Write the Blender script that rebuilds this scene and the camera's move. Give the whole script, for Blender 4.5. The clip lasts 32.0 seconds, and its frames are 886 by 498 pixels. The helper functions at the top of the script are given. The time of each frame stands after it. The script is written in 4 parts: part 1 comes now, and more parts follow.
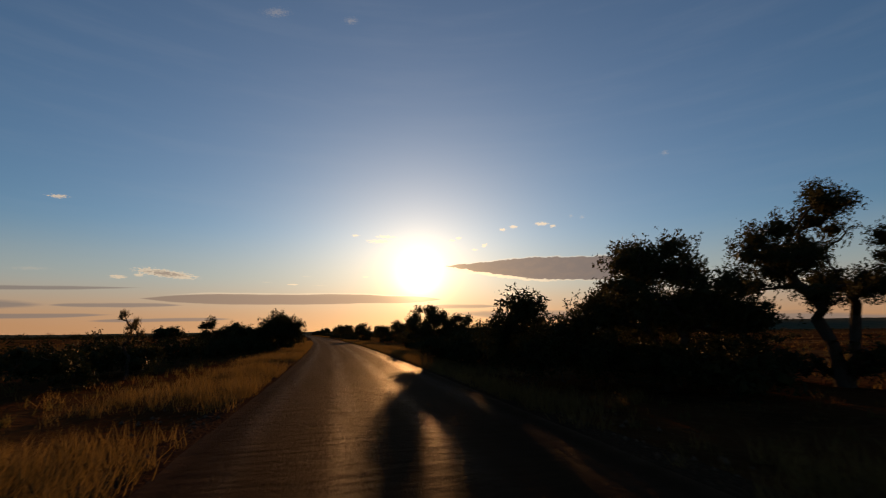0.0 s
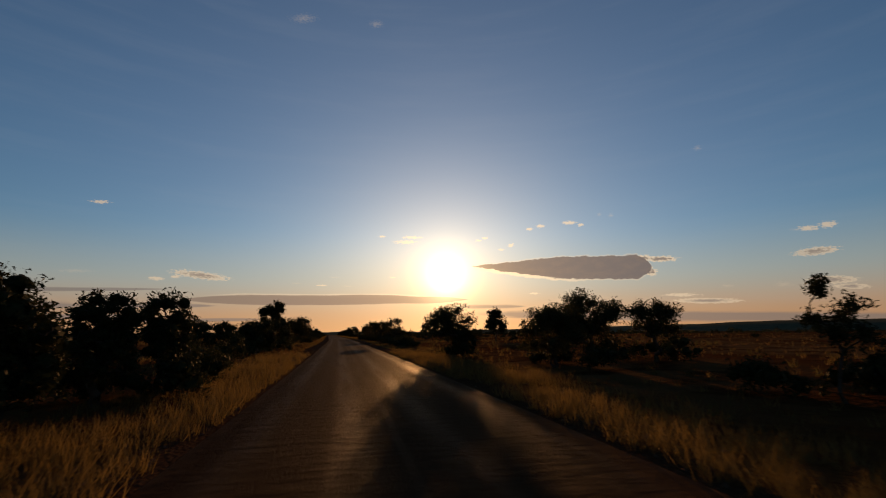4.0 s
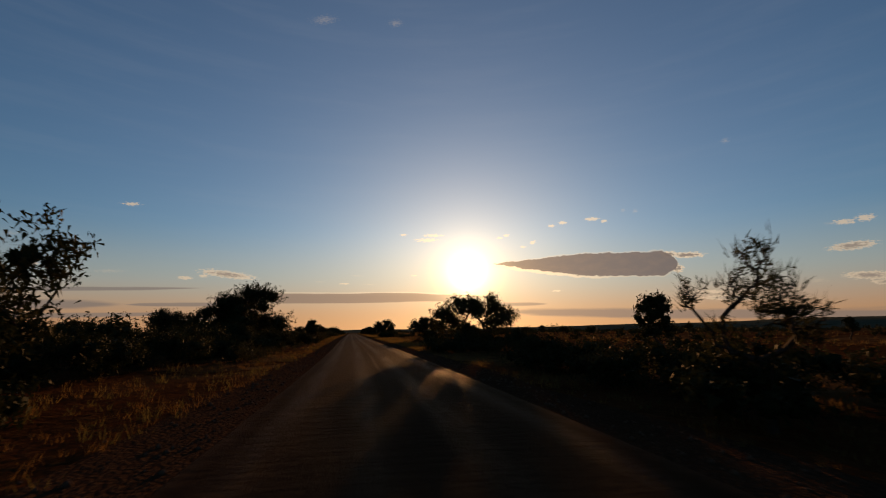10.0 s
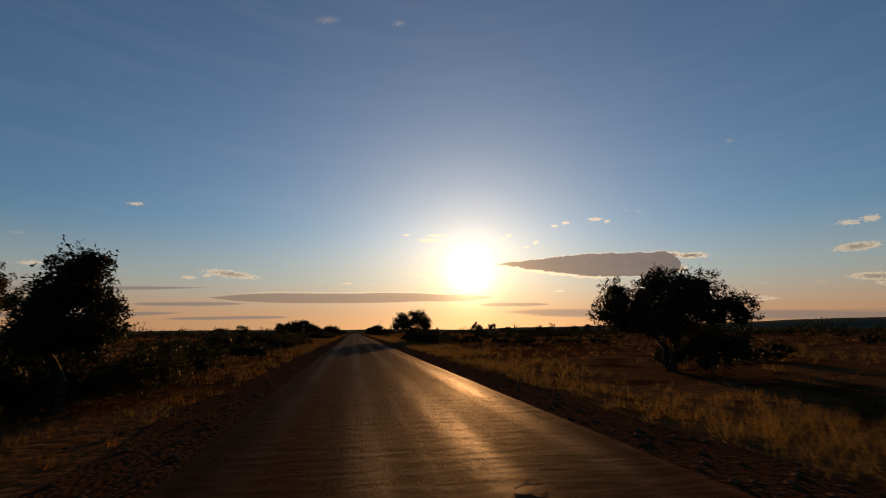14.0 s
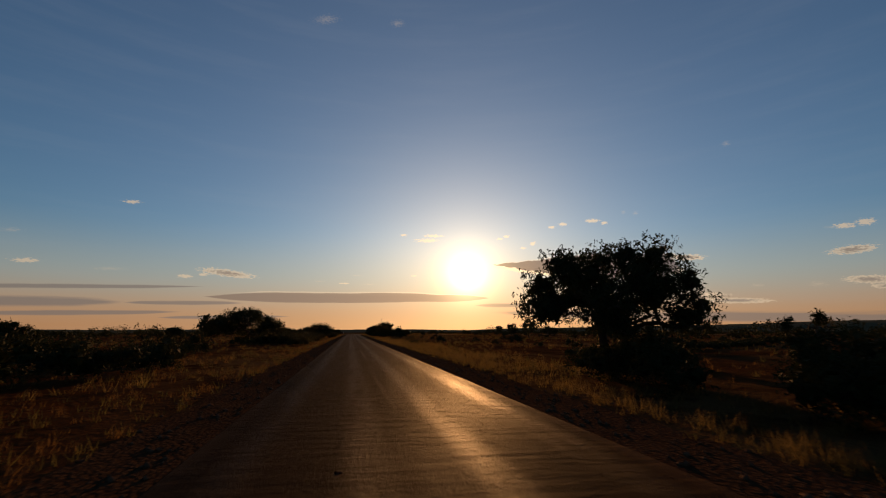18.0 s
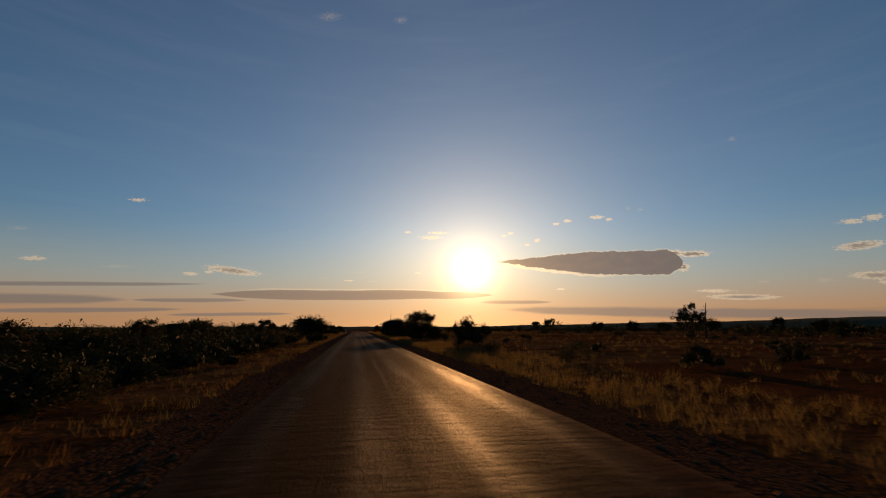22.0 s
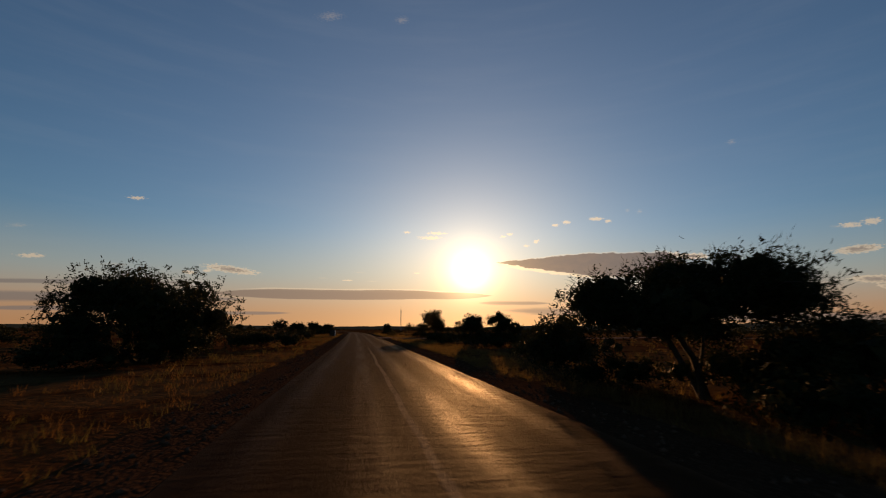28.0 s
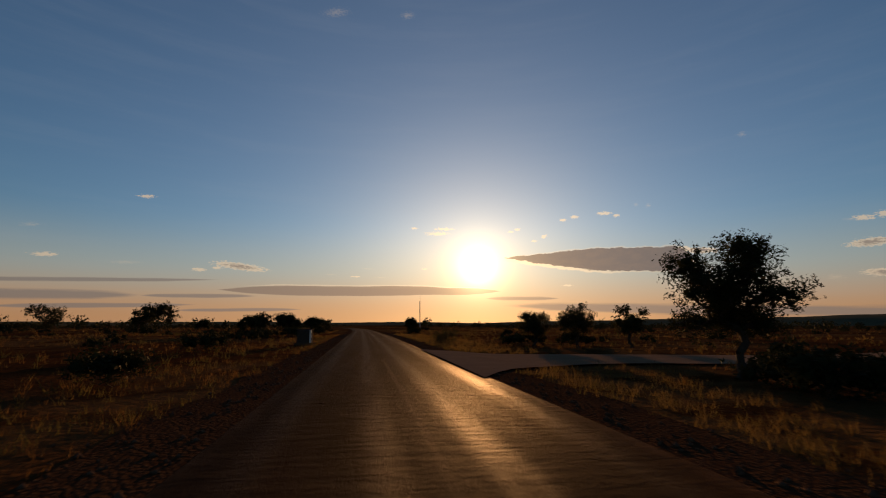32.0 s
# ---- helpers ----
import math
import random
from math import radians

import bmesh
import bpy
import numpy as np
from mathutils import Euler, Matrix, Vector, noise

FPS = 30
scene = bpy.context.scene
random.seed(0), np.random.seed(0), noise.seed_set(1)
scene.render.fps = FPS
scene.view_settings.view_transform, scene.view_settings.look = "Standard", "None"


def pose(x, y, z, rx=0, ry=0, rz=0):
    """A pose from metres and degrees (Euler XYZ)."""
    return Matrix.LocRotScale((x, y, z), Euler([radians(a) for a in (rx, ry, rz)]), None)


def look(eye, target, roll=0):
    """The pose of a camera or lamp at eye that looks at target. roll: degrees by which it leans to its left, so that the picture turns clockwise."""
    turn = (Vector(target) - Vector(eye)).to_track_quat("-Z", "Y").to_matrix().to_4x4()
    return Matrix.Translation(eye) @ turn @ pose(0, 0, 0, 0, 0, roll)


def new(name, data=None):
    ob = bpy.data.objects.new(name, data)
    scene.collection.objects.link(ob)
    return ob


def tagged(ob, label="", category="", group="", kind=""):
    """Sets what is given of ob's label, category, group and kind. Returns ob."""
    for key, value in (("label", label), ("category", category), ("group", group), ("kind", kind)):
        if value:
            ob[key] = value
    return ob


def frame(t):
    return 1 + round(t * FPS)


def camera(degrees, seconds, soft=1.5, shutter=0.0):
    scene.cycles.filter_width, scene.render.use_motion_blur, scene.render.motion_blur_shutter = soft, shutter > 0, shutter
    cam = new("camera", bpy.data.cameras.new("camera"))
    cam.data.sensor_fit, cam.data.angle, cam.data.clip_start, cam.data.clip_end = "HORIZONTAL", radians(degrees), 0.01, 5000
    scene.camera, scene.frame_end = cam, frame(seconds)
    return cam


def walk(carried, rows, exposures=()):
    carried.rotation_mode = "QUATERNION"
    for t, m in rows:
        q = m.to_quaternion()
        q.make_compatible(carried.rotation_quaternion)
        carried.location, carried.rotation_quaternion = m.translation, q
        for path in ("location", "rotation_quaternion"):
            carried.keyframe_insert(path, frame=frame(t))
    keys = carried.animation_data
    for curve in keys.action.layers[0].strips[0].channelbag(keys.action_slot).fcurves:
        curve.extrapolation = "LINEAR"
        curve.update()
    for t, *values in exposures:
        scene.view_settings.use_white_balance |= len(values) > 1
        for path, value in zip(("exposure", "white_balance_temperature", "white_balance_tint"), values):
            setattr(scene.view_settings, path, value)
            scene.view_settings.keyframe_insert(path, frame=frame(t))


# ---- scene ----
# ---- the camera and its walk ----
ROWS = [
    (0, -5.09, 0.00, 10.27, 0.67, -17.03), (0.5, -4.55, 7.70, 10.25, 0.81, -16.38), (1, -4.00, 15.40, 10.25, 0.85, -15.79),
    (1.5, -3.45, 23.09, 10.23, 0.90, -15.48), (2, -2.93, 30.77, 10.24, 0.99, -15.16), (2.5, -2.46, 38.44, 10.25, 1.00, -14.82),
    (3, -2.07, 46.11, 10.26, 0.86, -14.48), (3.5, -1.76, 53.77, 10.30, 0.70, -14.09), (4, -1.51, 61.43, 10.34, 0.56, -13.72),
    (4.5, -1.27, 69.08, 10.37, 0.46, -13.48), (5, -1.09, 76.75, 10.35, 0.40, -13.20), (5.5, -0.95, 84.44, 10.32, 0.38, -12.89),
    (6, -0.83, 92.13, 10.27, 0.39, -12.56), (6.5, -0.72, 99.84, 10.23, 0.43, -12.23), (7, -0.61, 107.55, 10.21, 0.51, -11.91),
    (7.5, -0.48, 115.29, 10.18, 0.60, -11.61), (8, -0.35, 123.03, 10.17, 0.70, -11.37), (8.5, -0.21, 130.78, 10.16, 0.74, -11.24),
    (9, -0.06, 138.52, 10.16, 0.71, -11.11), (9.5, 0.09, 146.26, 10.12, 0.66, -11.05), (10, 0.24, 154.00, 10.10, 0.58, -11.03),
    (10.5, 0.38, 161.73, 10.06, 0.58, -11.04), (11, 0.49, 169.46, 10.01, 0.68, -11.03), (11.5, 0.55, 177.18, 10.01, 0.73, -11.00),
    (12, 0.54, 184.90, 10.04, 0.67, -10.95), (12.5, 0.51, 192.60, 10.07, 0.64, -10.99), (13, 0.44, 200.24, 10.12, 0.61, -10.86),
    (13.5, 0.35, 207.84, 10.13, 0.53, -10.76), (14, 0.26, 215.39, 10.11, 0.43, -10.70), (14.5, 0.21, 222.89, 10.10, 0.38, -10.76),
    (15, 0.14, 230.33, 10.08, 0.37, -10.83), (15.5, 0.08, 237.74, 10.07, 0.37, -10.90), (16, 0.04, 245.09, 10.07, 0.36, -10.96),
    (16.5, 0.02, 252.44, 10.08, 0.31, -11.02), (17, 0.05, 259.84, 10.11, 0.21, -11.07), (17.5, 0.05, 267.28, 10.14, 0.10, -11.12),
    (18, 0.03, 274.77, 10.16, 0.10, -11.11), (18.5, 0.01, 282.32, 10.14, 0.15, -11.08), (19, -0.01, 289.90, 10.07, 0.17, -11.00),
    (19.5, -0.04, 297.54, 10.03, 0.14, -10.88), (20, -0.06, 305.22, 10.01, 0.10, -10.78), (20.5, -0.06, 312.92, 9.96, 0.03, -10.73),
    (21, -0.09, 320.59, 9.90, 0.04, -10.64), (21.5, -0.13, 328.23, 9.85, 0.13, -10.57), (22, -0.19, 335.85, 9.79, 0.16, -10.57),
    (22.5, -0.26, 343.44, 9.76, 0.14, -10.64), (23, -0.30, 351.01, 9.79, 0.14, -10.75), (23.5, -0.30, 358.55, 9.80, 0.18, -10.72),
    (24, -0.28, 366.06, 9.82, 0.20, -10.63), (24.5, -0.26, 373.56, 9.83, 0.11, -10.45), (25, -0.25, 381.05, 9.84, -0.02, -10.31),
    (25.5, -0.26, 388.53, 9.84, -0.12, -10.29), (26, -0.29, 396.01, 9.85, -0.19, -10.35), (26.5, -0.31, 403.48, 9.86, -0.24, -10.46),
    (27, -0.34, 410.94, 9.87, -0.27, -10.59), (27.5, -0.36, 418.39, 9.87, -0.27, -10.70), (28, -0.36, 425.84, 9.84, -0.25, -10.76),
    (28.5, -0.35, 433.24, 9.80, -0.18, -10.76), (29, -0.32, 440.55, 9.74, -0.06, -10.79), (29.5, -0.24, 447.77, 9.67, -0.01, -10.82),
    (30, -0.12, 454.91, 9.57, -0.01, -10.87), (30.5, -0.03, 461.96, 9.50, -0.07, -10.78), (31, 0.01, 468.92, 9.43, -0.07, -10.53),
    (31.5, -0.01, 475.80, 9.36, -0.03, -10.21), (32, -0.06, 482.58, 9.31, -0.01, -9.78),
]
cam = camera(88.0, 32.0, soft=1.0, shutter=0.12)
EXPOSURES = [(0, 0.1), (1, 0.05), (3, 0.1), (4, -0.05), (9, -0.05), (11, -0.05), (12, 0.15), (13, 0.25), (14, 0.05), (17, -0.12), (18, -0.1), (19, 0.05),
             (20, -0.12), (23, -0.12), (25, -0.1), (28, -0.1), (29, 0.12), (30, -0.05), (32, -0.08)]
walk(cam, [(t, pose(x, y, 1.5, 90 + pitch, roll, yaw)) for t, x, y, pitch, roll, yaw in ROWS], EXPOSURES)

# ---- sky and sun ----
SUN_AZ, SUN_EL = 14.18, 7.02   # degrees: right of the road's line, above the horizon
SUN_DIR = Vector((math.sin(radians(SUN_AZ)) * math.cos(radians(SUN_EL)), math.cos(radians(SUN_AZ)) * math.cos(radians(SUN_EL)), math.sin(radians(SUN_EL))))

SHADOW_DIR = Vector((SUN_DIR.x, SUN_DIR.y, math.hypot(SUN_DIR.x, SUN_DIR.y) * math.tan(radians(6.1))))   # the long shadows


class Graph:
    """Short way of writing node trees."""
    def __init__(self, tree):
        self.tree = tree
        tree.nodes.clear()

    def node(self, kind, **settings):
        n = self.tree.nodes.new(kind)
        for key, value in settings.items():
            if key == "operation":
                n.operation = value
            elif key == "blend_type":
                n.blend_type = value
            elif key == "data_type":
                n.data_type = value
        return n

    def put(self, socket, value):
        if isinstance(value, bpy.types.NodeSocket):
            self.tree.links.new(value, socket)
        elif value is not None:
            socket.default_value = value

    def math(self, op, a, b=None, c=None, clamp=False):
        n = self.node("ShaderNodeMath", operation=op)
        n.use_clamp = clamp
        for s, v in zip(n.inputs, (a, b, c)):
            self.put(s, v)
        return n.outputs[0]

    def mix(self, f, a, b, blend="MIX"):
        n = self.node("ShaderNodeMix", data_type="RGBA", blend_type=blend)
        self.put(n.inputs[0], f)
        self.put(n.inputs[6], a)
        self.put(n.inputs[7], b)
        return n.outputs[2]

    def noise(self, vec, scale, detail=4.0, rough=0.55):
        n = self.node("ShaderNodeTexNoise")
        self.put(n.inputs["Vector"], vec)
        self.put(n.inputs["Scale"], scale)
        self.put(n.inputs["Detail"], detail)
        self.put(n.inputs["Roughness"], rough)
        return n.outputs["Fac"]

    def step(self, x, lo, hi):
        n = self.node("ShaderNodeMapRange")
        n.interpolation_type = "SMOOTHSTEP"
        for s, v in zip(n.inputs, (x, lo, hi, 0.0, 1.0)):
            self.put(s, v)
        return n.outputs[0]


world = bpy.data.worlds.new("evening_sky")
scene.world = world
world.use_nodes = True
G = Graph(world.node_tree)
sky = G.node("ShaderNodeTexSky")
sky.sky_type, sky.sun_disc = "NISHITA", False
sky.sun_elevation, sky.sun_rotation = radians(SUN_EL), radians(SUN_AZ)
sky.altitude, sky.air_density, sky.dust_density, sky.ozone_density = 300, 1.1, 0.6, 4.0
geo = G.node("ShaderNodeTexCoord")
ray_dir = geo.outputs["Generated"]
sep = G.node("ShaderNodeSeparateXYZ")
G.put(sep.inputs[0], ray_dir)
azimuth = G.math("MULTIPLY", G.math("ARCTAN2", sep.outputs[0], sep.outputs[1]), 180 / math.pi)
elevation = G.math("MULTIPLY", G.math("ARCSINE", sep.outputs[2]), 180 / math.pi)
dot = G.node("ShaderNodeVectorMath", operation="DOT_PRODUCT")
G.put(dot.inputs[0], ray_dir)
dot.inputs[1].default_value = SUN_DIR
theta = G.math("MULTIPLY", G.math("ARCCOSINE", G.math("MINIMUM", dot.outputs["Value"], 0.999999)), 180 / math.pi)


def aureole(width, power):
    return G.math("EXPONENT", G.math("MULTIPLY", G.math("POWER", G.math("DIVIDE", theta, width), power), -1.0))


SKY_GAIN = 0.091
colour = G.mix(1.0, sky.outputs[0], (SKY_GAIN * 1.02, SKY_GAIN, SKY_GAIN * 0.97, 1), "MULTIPLY")

# clouds: one long lens-shaped bank beside the sun, flat bands low over the horizon, small lit puffs
def sky_noise(across, up, scale, detail, rough):
    c = G.node("ShaderNodeCombineXYZ")
    G.put(c.inputs[0], G.math("MULTIPLY", azimuth, across))
    G.put(c.inputs[1], G.math("MULTIPLY", elevation, up))
    return G.noise(c.outputs[0], scale, detail, rough)


ragged = sky_noise(0.55, 1.0, 1.3, 5.0, 0.6)
curly = sky_noise(0.8, 1.9, 3.6, 5.0, 0.68)
streaky = sky_noise(0.10, 1.2, 1.5, 6.0, 0.6)
veil = sky_noise(0.035, 0.35, 1.3, 5.0, 0.6)


def along_across(az, el, half_width, half_height, tilt):
    dx, dy = G.math("SUBTRACT", azimuth, az), G.math("SUBTRACT", elevation, el)
    c, s = math.cos(tilt), math.sin(tilt)
    u = G.math("MULTIPLY_ADD", dx, c / half_width, G.math("MULTIPLY", dy, s / half_width))
    v = G.math("MULTIPLY_ADD", dy, c / half_height, G.math("MULTIPLY", dx, -s / half_height))
    return u, v


def join(parts):
    out = parts[0]
    for p in parts[1:]:
        out = G.math("MAXIMUM", out, p)
    return out


def off(n, amount):
    return G.math("MULTIPLY", G.math("SUBTRACT", n, 0.5), amount)


def puff(az, el, half_width, half_height, tilt=0.0, wild=2.6):
    """A small cloud: how deep a direction lies in it, above 0 inside."""
    u, v = along_across(az, el, half_width, half_height, tilt)
    r = G.math("SQRT", G.math("MULTIPLY_ADD", u, u, G.math("MULTIPLY", v, v)))
    return G.math("SUBTRACT", G.math("ADD", 1.0, off(curly, wild)), r)


def band_of(az, el, half_width, half_height, tilt, wild=0.9):
    """A flat bank, long and level, that thins out to its ends."""
    u, v = along_across(az, el, half_width, half_height, tilt)
    u2 = G.math("MULTIPLY", u, u)
    r = G.math("MULTIPLY_ADD", u2, u2, G.math("ABSOLUTE", v))
    return G.math("SUBTRACT", G.math("ADD", 1.0, off(streaky, wild)), r)


near_sun = aureole(16.0, 1.0)
haze_low = G.step(elevation, 12.8, 1.5)
low = G.mix(near_sun, (0.40, 0.195, 0.088, 1), (1.0, 0.42, 0.12, 1))
high = G.mix(near_sun, (0.32, 0.305, 0.26, 1), (0.70, 0.48, 0.27, 1))
colour = G.mix(G.math("MULTIPLY", haze_low, 0.88), colour, G.mix(G.step(elevation, 7.0, 0.5), high, low))
lit = G.mix(near_sun, (0.56, 0.43, 0.30, 1), (1.5, 1.08, 0.62, 1))
shade = G.mix(near_sun, (0.105, 0.090, 0.095, 1), (0.19, 0.12, 0.08, 1))
band = G.mix(near_sun, (0.18, 0.135, 0.105, 1), (0.38, 0.20, 0.105, 1))
blue_grey = G.mix(near_sun, (0.155, 0.135, 0.125, 1), (0.36, 0.21, 0.12, 1))

# thin veil of high haze
colour = G.mix(G.math("MULTIPLY", G.step(veil, 0.42, 0.75), 0.035), colour, (0.42, 0.42, 0.44, 1))
# low bands
soft_bands = join([G.step(band_of(*b), 0.0, 0.6) for b in (
    (-33.0, 2.75, 10.0, 0.62, 0.03), (-18.0, 3.08, 6.0, 0.28, 0.02), (-27.0, 1.85, 9.0, 0.30, 0.03), (-30.0, 4.25, 14.0, 0.26, 0.05),
    (19.5, 3.10, 4.6, 0.30, -0.01), (40.0, 1.55, 24.0, 0.75, -0.03), (-14.0, 1.6, 7.0, 0.25, 0.02))])
colour = G.mix(G.math("MULTIPLY", soft_bands, 0.75), colour, blue_grey)
long_band = join([band_of(-1.5, 4.00, 15.0, 0.66, 0.012, 0.5), band_of(8.0, 4.02, 9.0, 0.50, 0.0, 0.4)])
above = G.step(elevation, 4.2, 4.55)
colour = G.mix(G.math("MULTIPLY", G.math("MULTIPLY", G.step(long_band, -0.22, 0.0), above), 0.5), colour, lit)
colour = G.mix(G.math("MULTIPLY", G.step(long_band, 0.0, 0.22), 0.85), colour, band)
# faint and bright puffs
faint = join([puff(*p) for p in ((33.2, 13.7, 0.35, 0.28), (34.5, 13.45, 0.45, 0.3), (44.3, 19.6, 0.6, 0.35), (52.0, 9.75, 0.6, 0.2, -0.1), (50.4, 4.45, 0.95, 0.36, -0.07), (45.6, 4.6, 0.75, 0.24, -0.06),
                                 (-32.8, 9.2, 1.1, 0.28, 0.1), (-25.1, 6.3, 1.9, 0.25, 0.06), (-4.0, 5.95, 0.9, 0.12), (2.0, 5.7, 1.1, 0.12), (0.5, 6.75, 1.0, 0.15), (-4.7, 35.7, 2.2, 0.6, 0.16), (4.9, 36.2, 1.2, 0.5, 0.07))])
bright = join([puff(*p) for p in ((9.9, 11.78, 1.5, 0.24), (9.1, 11.2, 1.8, 0.30), (6.1, 11.85, 0.6, 0.18), (19.2, 11.6, 0.48, 0.2), (18.3, 11.3, 0.42, 0.18), (22.4, 10.6, 0.5, 0.26, 0.3), (21.2, 10.1, 0.5, 0.16),
                                  (24.8, 12.5, 0.52, 0.24), (26.1, 12.78, 0.58, 0.28), (29.6, 12.98, 1.1, 0.26, -0.04), (31.0, 12.6, 0.42, 0.26), (53.0, 9.75, 0.95, 0.32, -0.1), (54.5, 9.88, 0.85, 0.4, -0.1),
                                  (-23.9, 13.3, 0.95, 0.22, 0.08), (-18.4, 5.95, 0.9, 0.24), (-16.6, 6.25, 0.6, 0.22), (-31.5, 6.55, 1.2, 0.25, 0.05), (-1.0, 5.75, 0.75, 0.12), (7.5, 6.8, 0.45, 0.13), (41.2, 3.86, 2.2, 0.24, -0.05), (25.0, 4.6, 0.8, 0.14))])
colour = G.mix(G.math("MULTIPLY", G.step(faint, 0.0, 1.5), 0.24), colour, lit)
colour = G.mix(G.math("MULTIPLY", G.step(bright, 0.05, 0.6), 0.72), colour, lit)
# puffs with a grey heart and a lit border
grey = join([puff(*p) for p in ((-14.2, 6.5, 3.1, 0.46, -0.10, 2.2), (53.3, 7.45, 1.9, 0.44, 0.04, 2.2), (54.2, 4.62, 2.1, 0.42, -0.08, 1.6), (55.5, 3.9, 1.4, 0.28, -0.08, 1.6), (43.6, 3.12, 3.6, 0.34, -0.04, 1.2))])
colour = G.mix(G.math("MULTIPLY", G.step(grey, 0.0, 0.3), 0.7), colour, lit)
colour = G.mix(G.math("MULTIPLY", G.step(grey, 0.2, 0.9), 0.75), colour, blue_grey)
# the long bank: a wedge that swells away from the sun, with a torn tail
span = G.math("DIVIDE", G.math("SUBTRACT", azimuth, 17.3), 21.2)
swell = G.math("MINIMUM", G.math("MAXIMUM", G.math("MULTIPLY", span, 1.85), 0.001), 1.0)
blunt = G.math("SQRT", G.math("DIVIDE", G.math("SUBTRACT", 1.0, span), 0.075, clamp=True))
thick = G.math("MAXIMUM", G.math("MULTIPLY", G.math("MULTIPLY", G.math("POWER", swell, 0.9), blunt), 1.42), 0.02)
offset = G.math("SUBTRACT", elevation, G.math("MULTIPLY_ADD", span, -0.95, 8.12))
within = G.math("MULTIPLY", G.step(span, -0.01, 0.03), G.step(span, 1.005, 0.99))
bank = G.math("DIVIDE", G.math("ADD", G.math("SUBTRACT", thick, G.math("ABSOLUTE", offset)), off(ragged, 0.75)), 0.16)
tail = G.math("MULTIPLY", join([puff(39.4, 7.98, 1.9, 0.36, -0.06, 2.2), puff(37.6, 8.2, 1.0, 0.4, 0.0, 2.2), puff(38.4, 6.6, 0.6, 0.5, 0.0, 2.6)]), 2.2)
under = G.math("MULTIPLY", G.step(offset, 0.0, -0.3), G.step(span, 0.85, 0.25))
rim = G.math("MULTIPLY_ADD", under, 0.62, 0.33)
fringe = G.step(G.math("ADD", bank, G.math("MULTIPLY", under, 1.6)), -0.9, 0.2)
fringe = G.math("MULTIPLY", fringe, within)
colour = G.mix(G.math("MULTIPLY", fringe, rim), colour, lit)
colour = G.mix(G.math("MULTIPLY", G.step(tail, 0.0, 0.6), 0.8), colour, lit)
mottled = G.mix(G.math("MULTIPLY", G.step(ragged, 0.4, 0.65), 0.22), shade, band)
colour = G.mix(G.math("MULTIPLY", G.step(tail, 0.7, 1.5), 0.8), colour, mottled)
colour = G.mix(G.math("MULTIPLY", G.math("MULTIPLY", G.step(bank, 0.0, 0.8), within), 0.95), colour, mottled)
for width, power, gain, tint in ((1.25, 1.0, 6.0, (1.0, 0.76, 0.38, 1)), (5.5, 1.0, 0.50, (1.0, 0.52, 0.16, 1)), (20.0, 1.0, 0.13, (1.0, 0.78, 0.58, 1)), (36.0, 1.6, 0.022, (0.75, 0.90, 1.05, 1))):
    glow = G.mix(1.0, tint, G.math("MULTIPLY", aureole(width, power), gain), "MULTIPLY")
    colour = G.mix(1.0, colour, glow, "ADD")
back = G.node("ShaderNodeBackground")
G.put(back.inputs[0], colour)
out = G.node("ShaderNodeOutputWorld")
G.tree.links.new(back.outputs[0], out.inputs[0])

sun = new("sun", bpy.data.lights.new("sun", "SUN"))
sun.data.energy, sun.data.angle, sun.data.color = 5.0, radians(0.6), (1.0, 0.46, 0.16)
sun.matrix_world = look(SHADOW_DIR * 100, (0, 0, 0))


# ---- materials ----
def material(name, build):
    m = bpy.data.materials.new(name)
    m.use_nodes = True
    g = Graph(m.node_tree)
    surface = build(g)
    o = g.node("ShaderNodeOutputMaterial")
    g.tree.links.new(surface, o.inputs[0])
    return m


def principled(g, base, rough=0.9, normal=None, spec=0.3):
    p = g.node("ShaderNodeBsdfPrincipled")
    g.put(p.inputs["Base Color"], base)
    g.put(p.inputs["Roughness"], rough)
    g.put(p.inputs["Specular IOR Level"], spec)
    if normal is not None:
        g.put(p.inputs["Normal"], normal)
    return p.outputs[0]


def bump(g, height, strength, distance):
    b = g.node("ShaderNodeBump")
    g.put(b.inputs["Height"], height)
    b.inputs["Strength"].default_value, b.inputs["Distance"].default_value = strength, distance
    return b.outputs[0]


def place(g):
    return g.node("ShaderNodeTexCoord").outputs["Object"]


def see_through(g, surface, colour, share):
    t = g.node("ShaderNodeBsdfTranslucent")
    g.put(t.inputs[0], colour)
    m = g.node("ShaderNodeMixShader")
    m.inputs[0].default_value = share
    g.tree.links.new(surface, m.inputs[1])
    g.tree.links.new(t.outputs[0], m.inputs[2])
    return m.outputs[0]


def leaf_material(name, a, b, share, glow=(0.10, 0.075, 0.02, 1)):
    def build(g):
        info = g.node("ShaderNodeNewGeometry")
        c = g.mix(info.outputs["Random Per Island"], a, b)
        c = g.mix(g.math("MULTIPLY", g.noise(place(g), 1.2), 0.5), c, (a[0] * 0.6, a[1] * 0.6, a[2] * 0.6, 1))
        return see_through(g, principled(g, c, 0.7, None, 0.025), g.mix(0.5, c, glow), share)
    return material(name, build)


